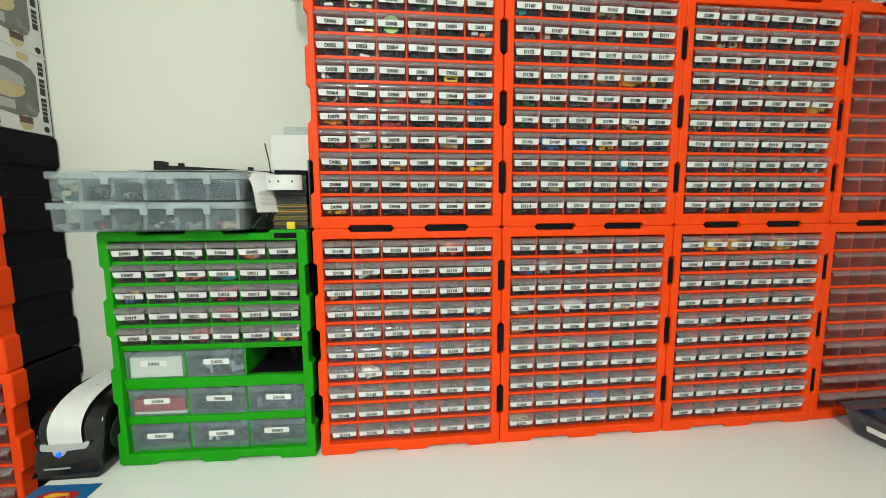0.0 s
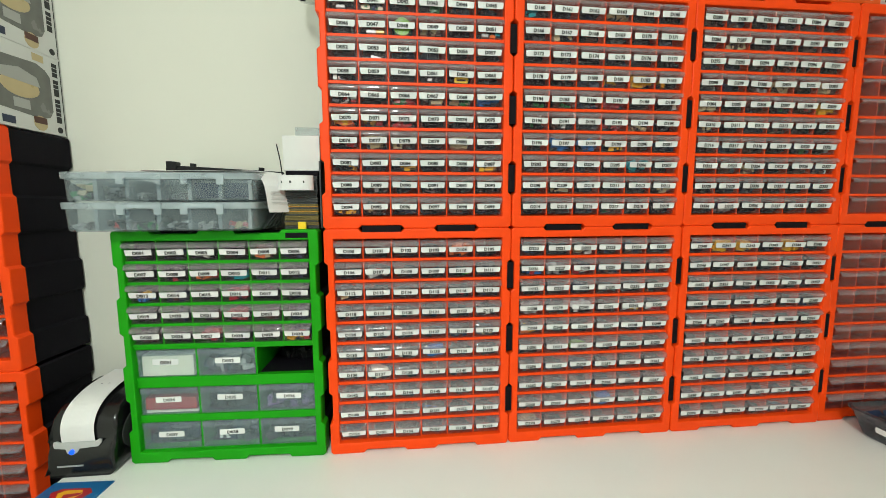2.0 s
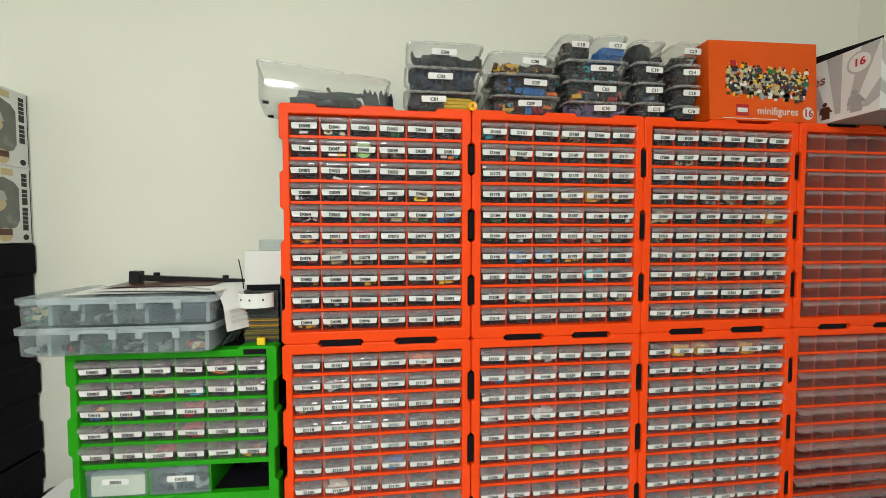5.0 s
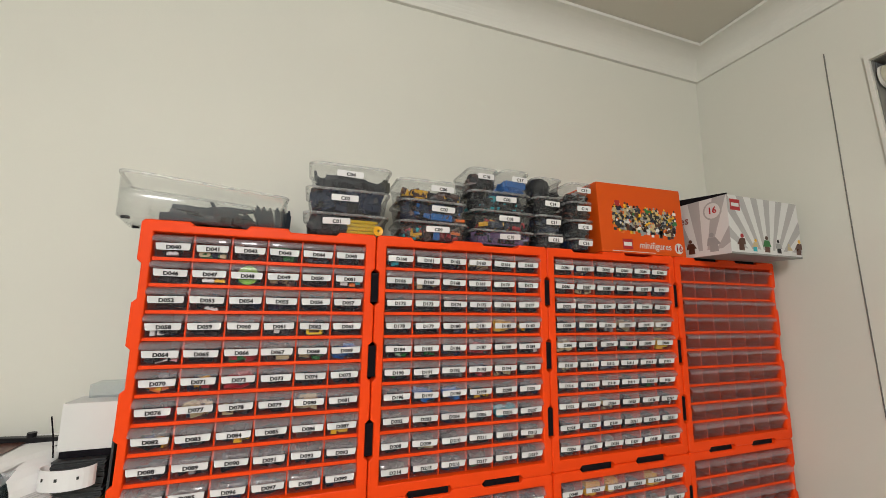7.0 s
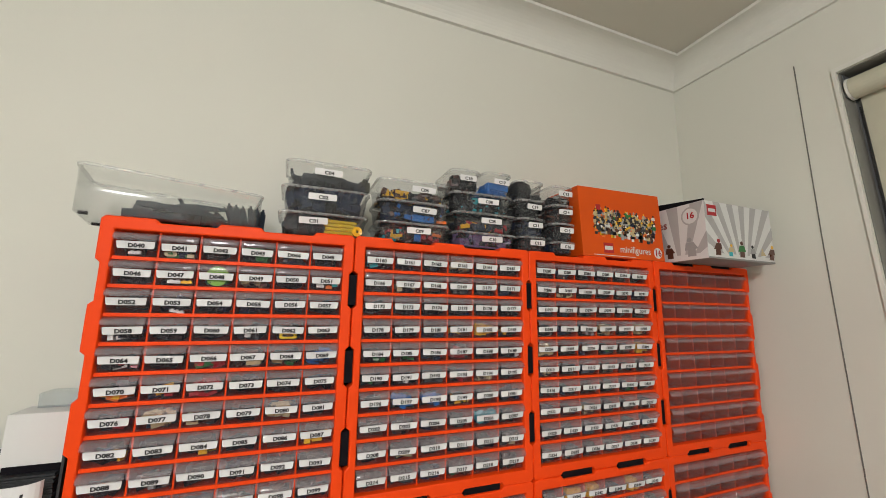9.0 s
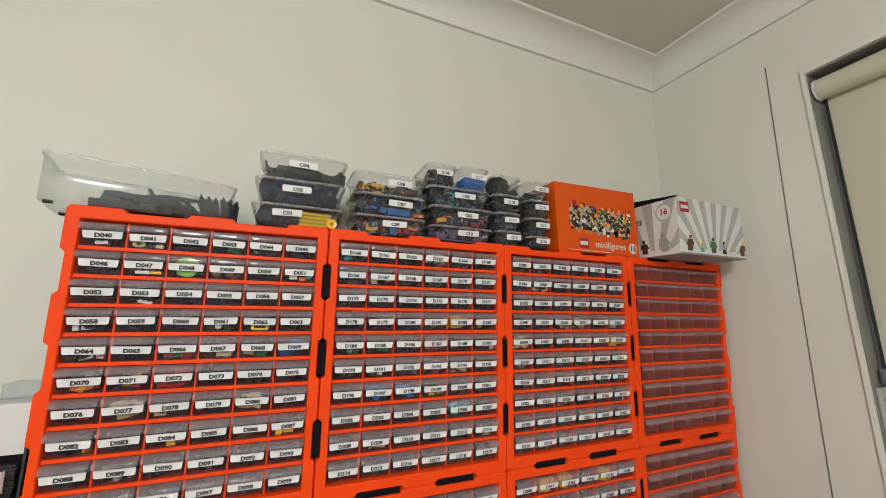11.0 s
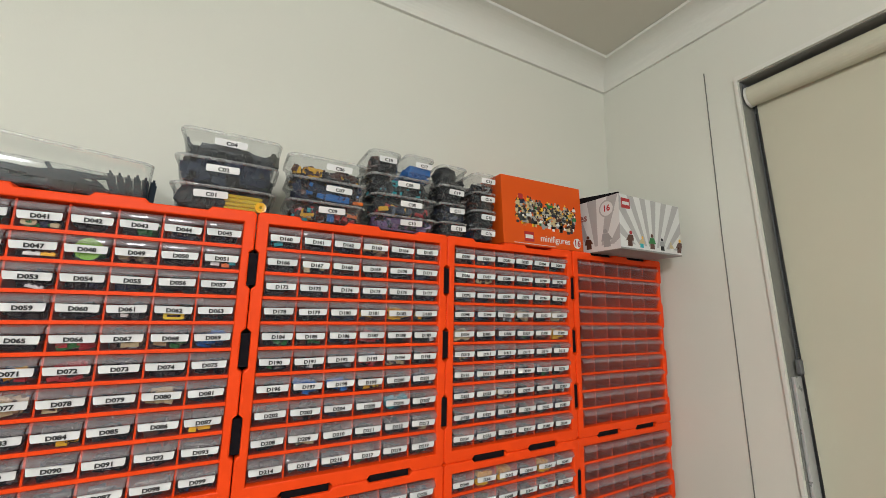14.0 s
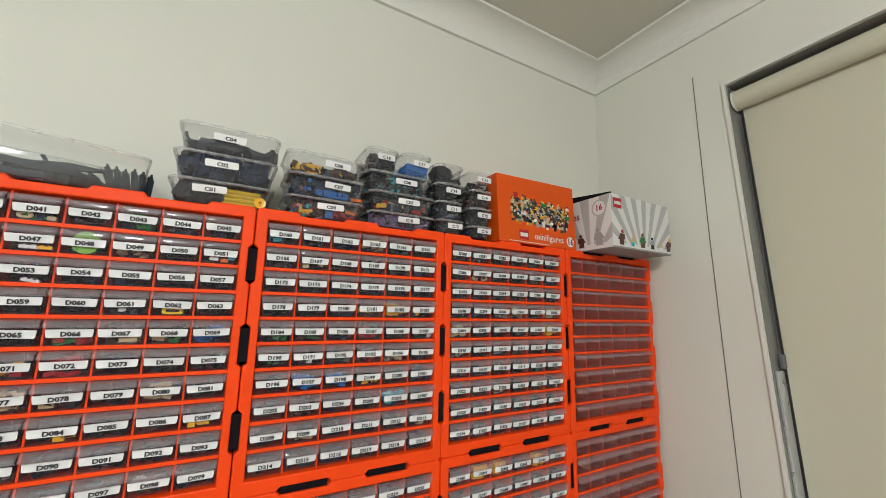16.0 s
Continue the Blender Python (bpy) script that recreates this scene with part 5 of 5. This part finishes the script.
stuff("toy_bricks", bm, "heap of black plastic bricks in a smoky tub", "toy bricks")


# ---- boxed figures on the stack of cabinets beside the table ----
def window_box(z, seed, bars):
    rng = random.Random(seed)
    b = thing("display_box", pose(-0.5865, 0.0275, z), "white window box for a toy figure, printed on its side", "display box", "window boxes in a stack")
    w, d, h = 0.115, 0.160, 0.1630
    part("carton", solid(-w, 0, 0, d, 0, h, bevel=0.001), BOX_WHITE, b)
    def side(u, v, k):
        return (k, u, v)
    bm = bmesh.new()
    flat(bm, [(0.004, 0.036), (0.100, 0.028), (0.122, 0.034), (0.130, 0.048), (0.130, 0.118), (0.120, 0.130), (0.100, 0.138), (0.004, 0.132)], side, 0, 0.0006)
    part("window_pane", bm, CARD_DARK, b, "clear window with grey insert")
    bm = bmesh.new()
    flat(bm, [(0.062 + 0.040 * math.cos(a), 0.082 + 0.021 * math.sin(a)) for a in (2 * math.pi * k / 22 for k in range(22))], side, 0, 0.0010)
    flat(bm, [(0.020, 0.092), (0.104, 0.090), (0.098, 0.108), (0.062, 0.118), (0.026, 0.110)], side, 1, 0.0014)
    flat(bm, rect(0.045, 0.078, 0.040, 0.058), side, 1, 0.0012)
    part("insert", bm, [BRICK["tan"], CARD], b, "plain pale shape behind the window")
    v = h - 0.012
    for length in bars:
        bm = bmesh.new()
        flat(bm, rect(0.137, 0.149, v - length, v), side, 0, 0.0004)
        for q in range(1, int(length / 0.009)):
            flat(bm, rect(0.1365, 0.1495, v - q * 0.009 - 0.0006, v - q * 0.009 + 0.0006), side, 1, 0.0006)
        part("printed_bar", bm, [INK, BOX_WHITE], b, "dark printed bar along the edge")
        v -= length + 0.006
    for shape, colour in ((disc(0.143, 0.012, 0.0065, 14), INK), (rect(0.1555, 0.1572, 0.002, h - 0.002), INK), (rect(0.020, 0.045, 0.006, 0.020), BRICK["navy"]), (rect(0.001, 0.012, 0.140, 0.156), BRICK["orange"])):
        bm = bmesh.new()
        flat(bm, shape, side, 0, 0.0004)
        part("printed_bar", bm, colour, b)
    for shape, colour, lift in ((disc(0.098, 0.018, 0.015, 14), BRICK["tan"], 0.0008), (rect(0.084, 0.112, 0.017, 0.030), BRICK["brown"], 0.0011), (rect(0.094, 0.118, h - 0.020, h - 0.006), BRICK["tan"], 0.0008)):
        bm = bmesh.new()
        flat(bm, shape, side, 0, lift)
        part("printed_patch", bm, colour, b)
    return b


LT = 0.0005 + 3 * CH
window_box(LT + 0.0005, 1, (0.028, 0.034, 0.050))
window_box(LT + 0.1640, 2, (0.052, 0.040))
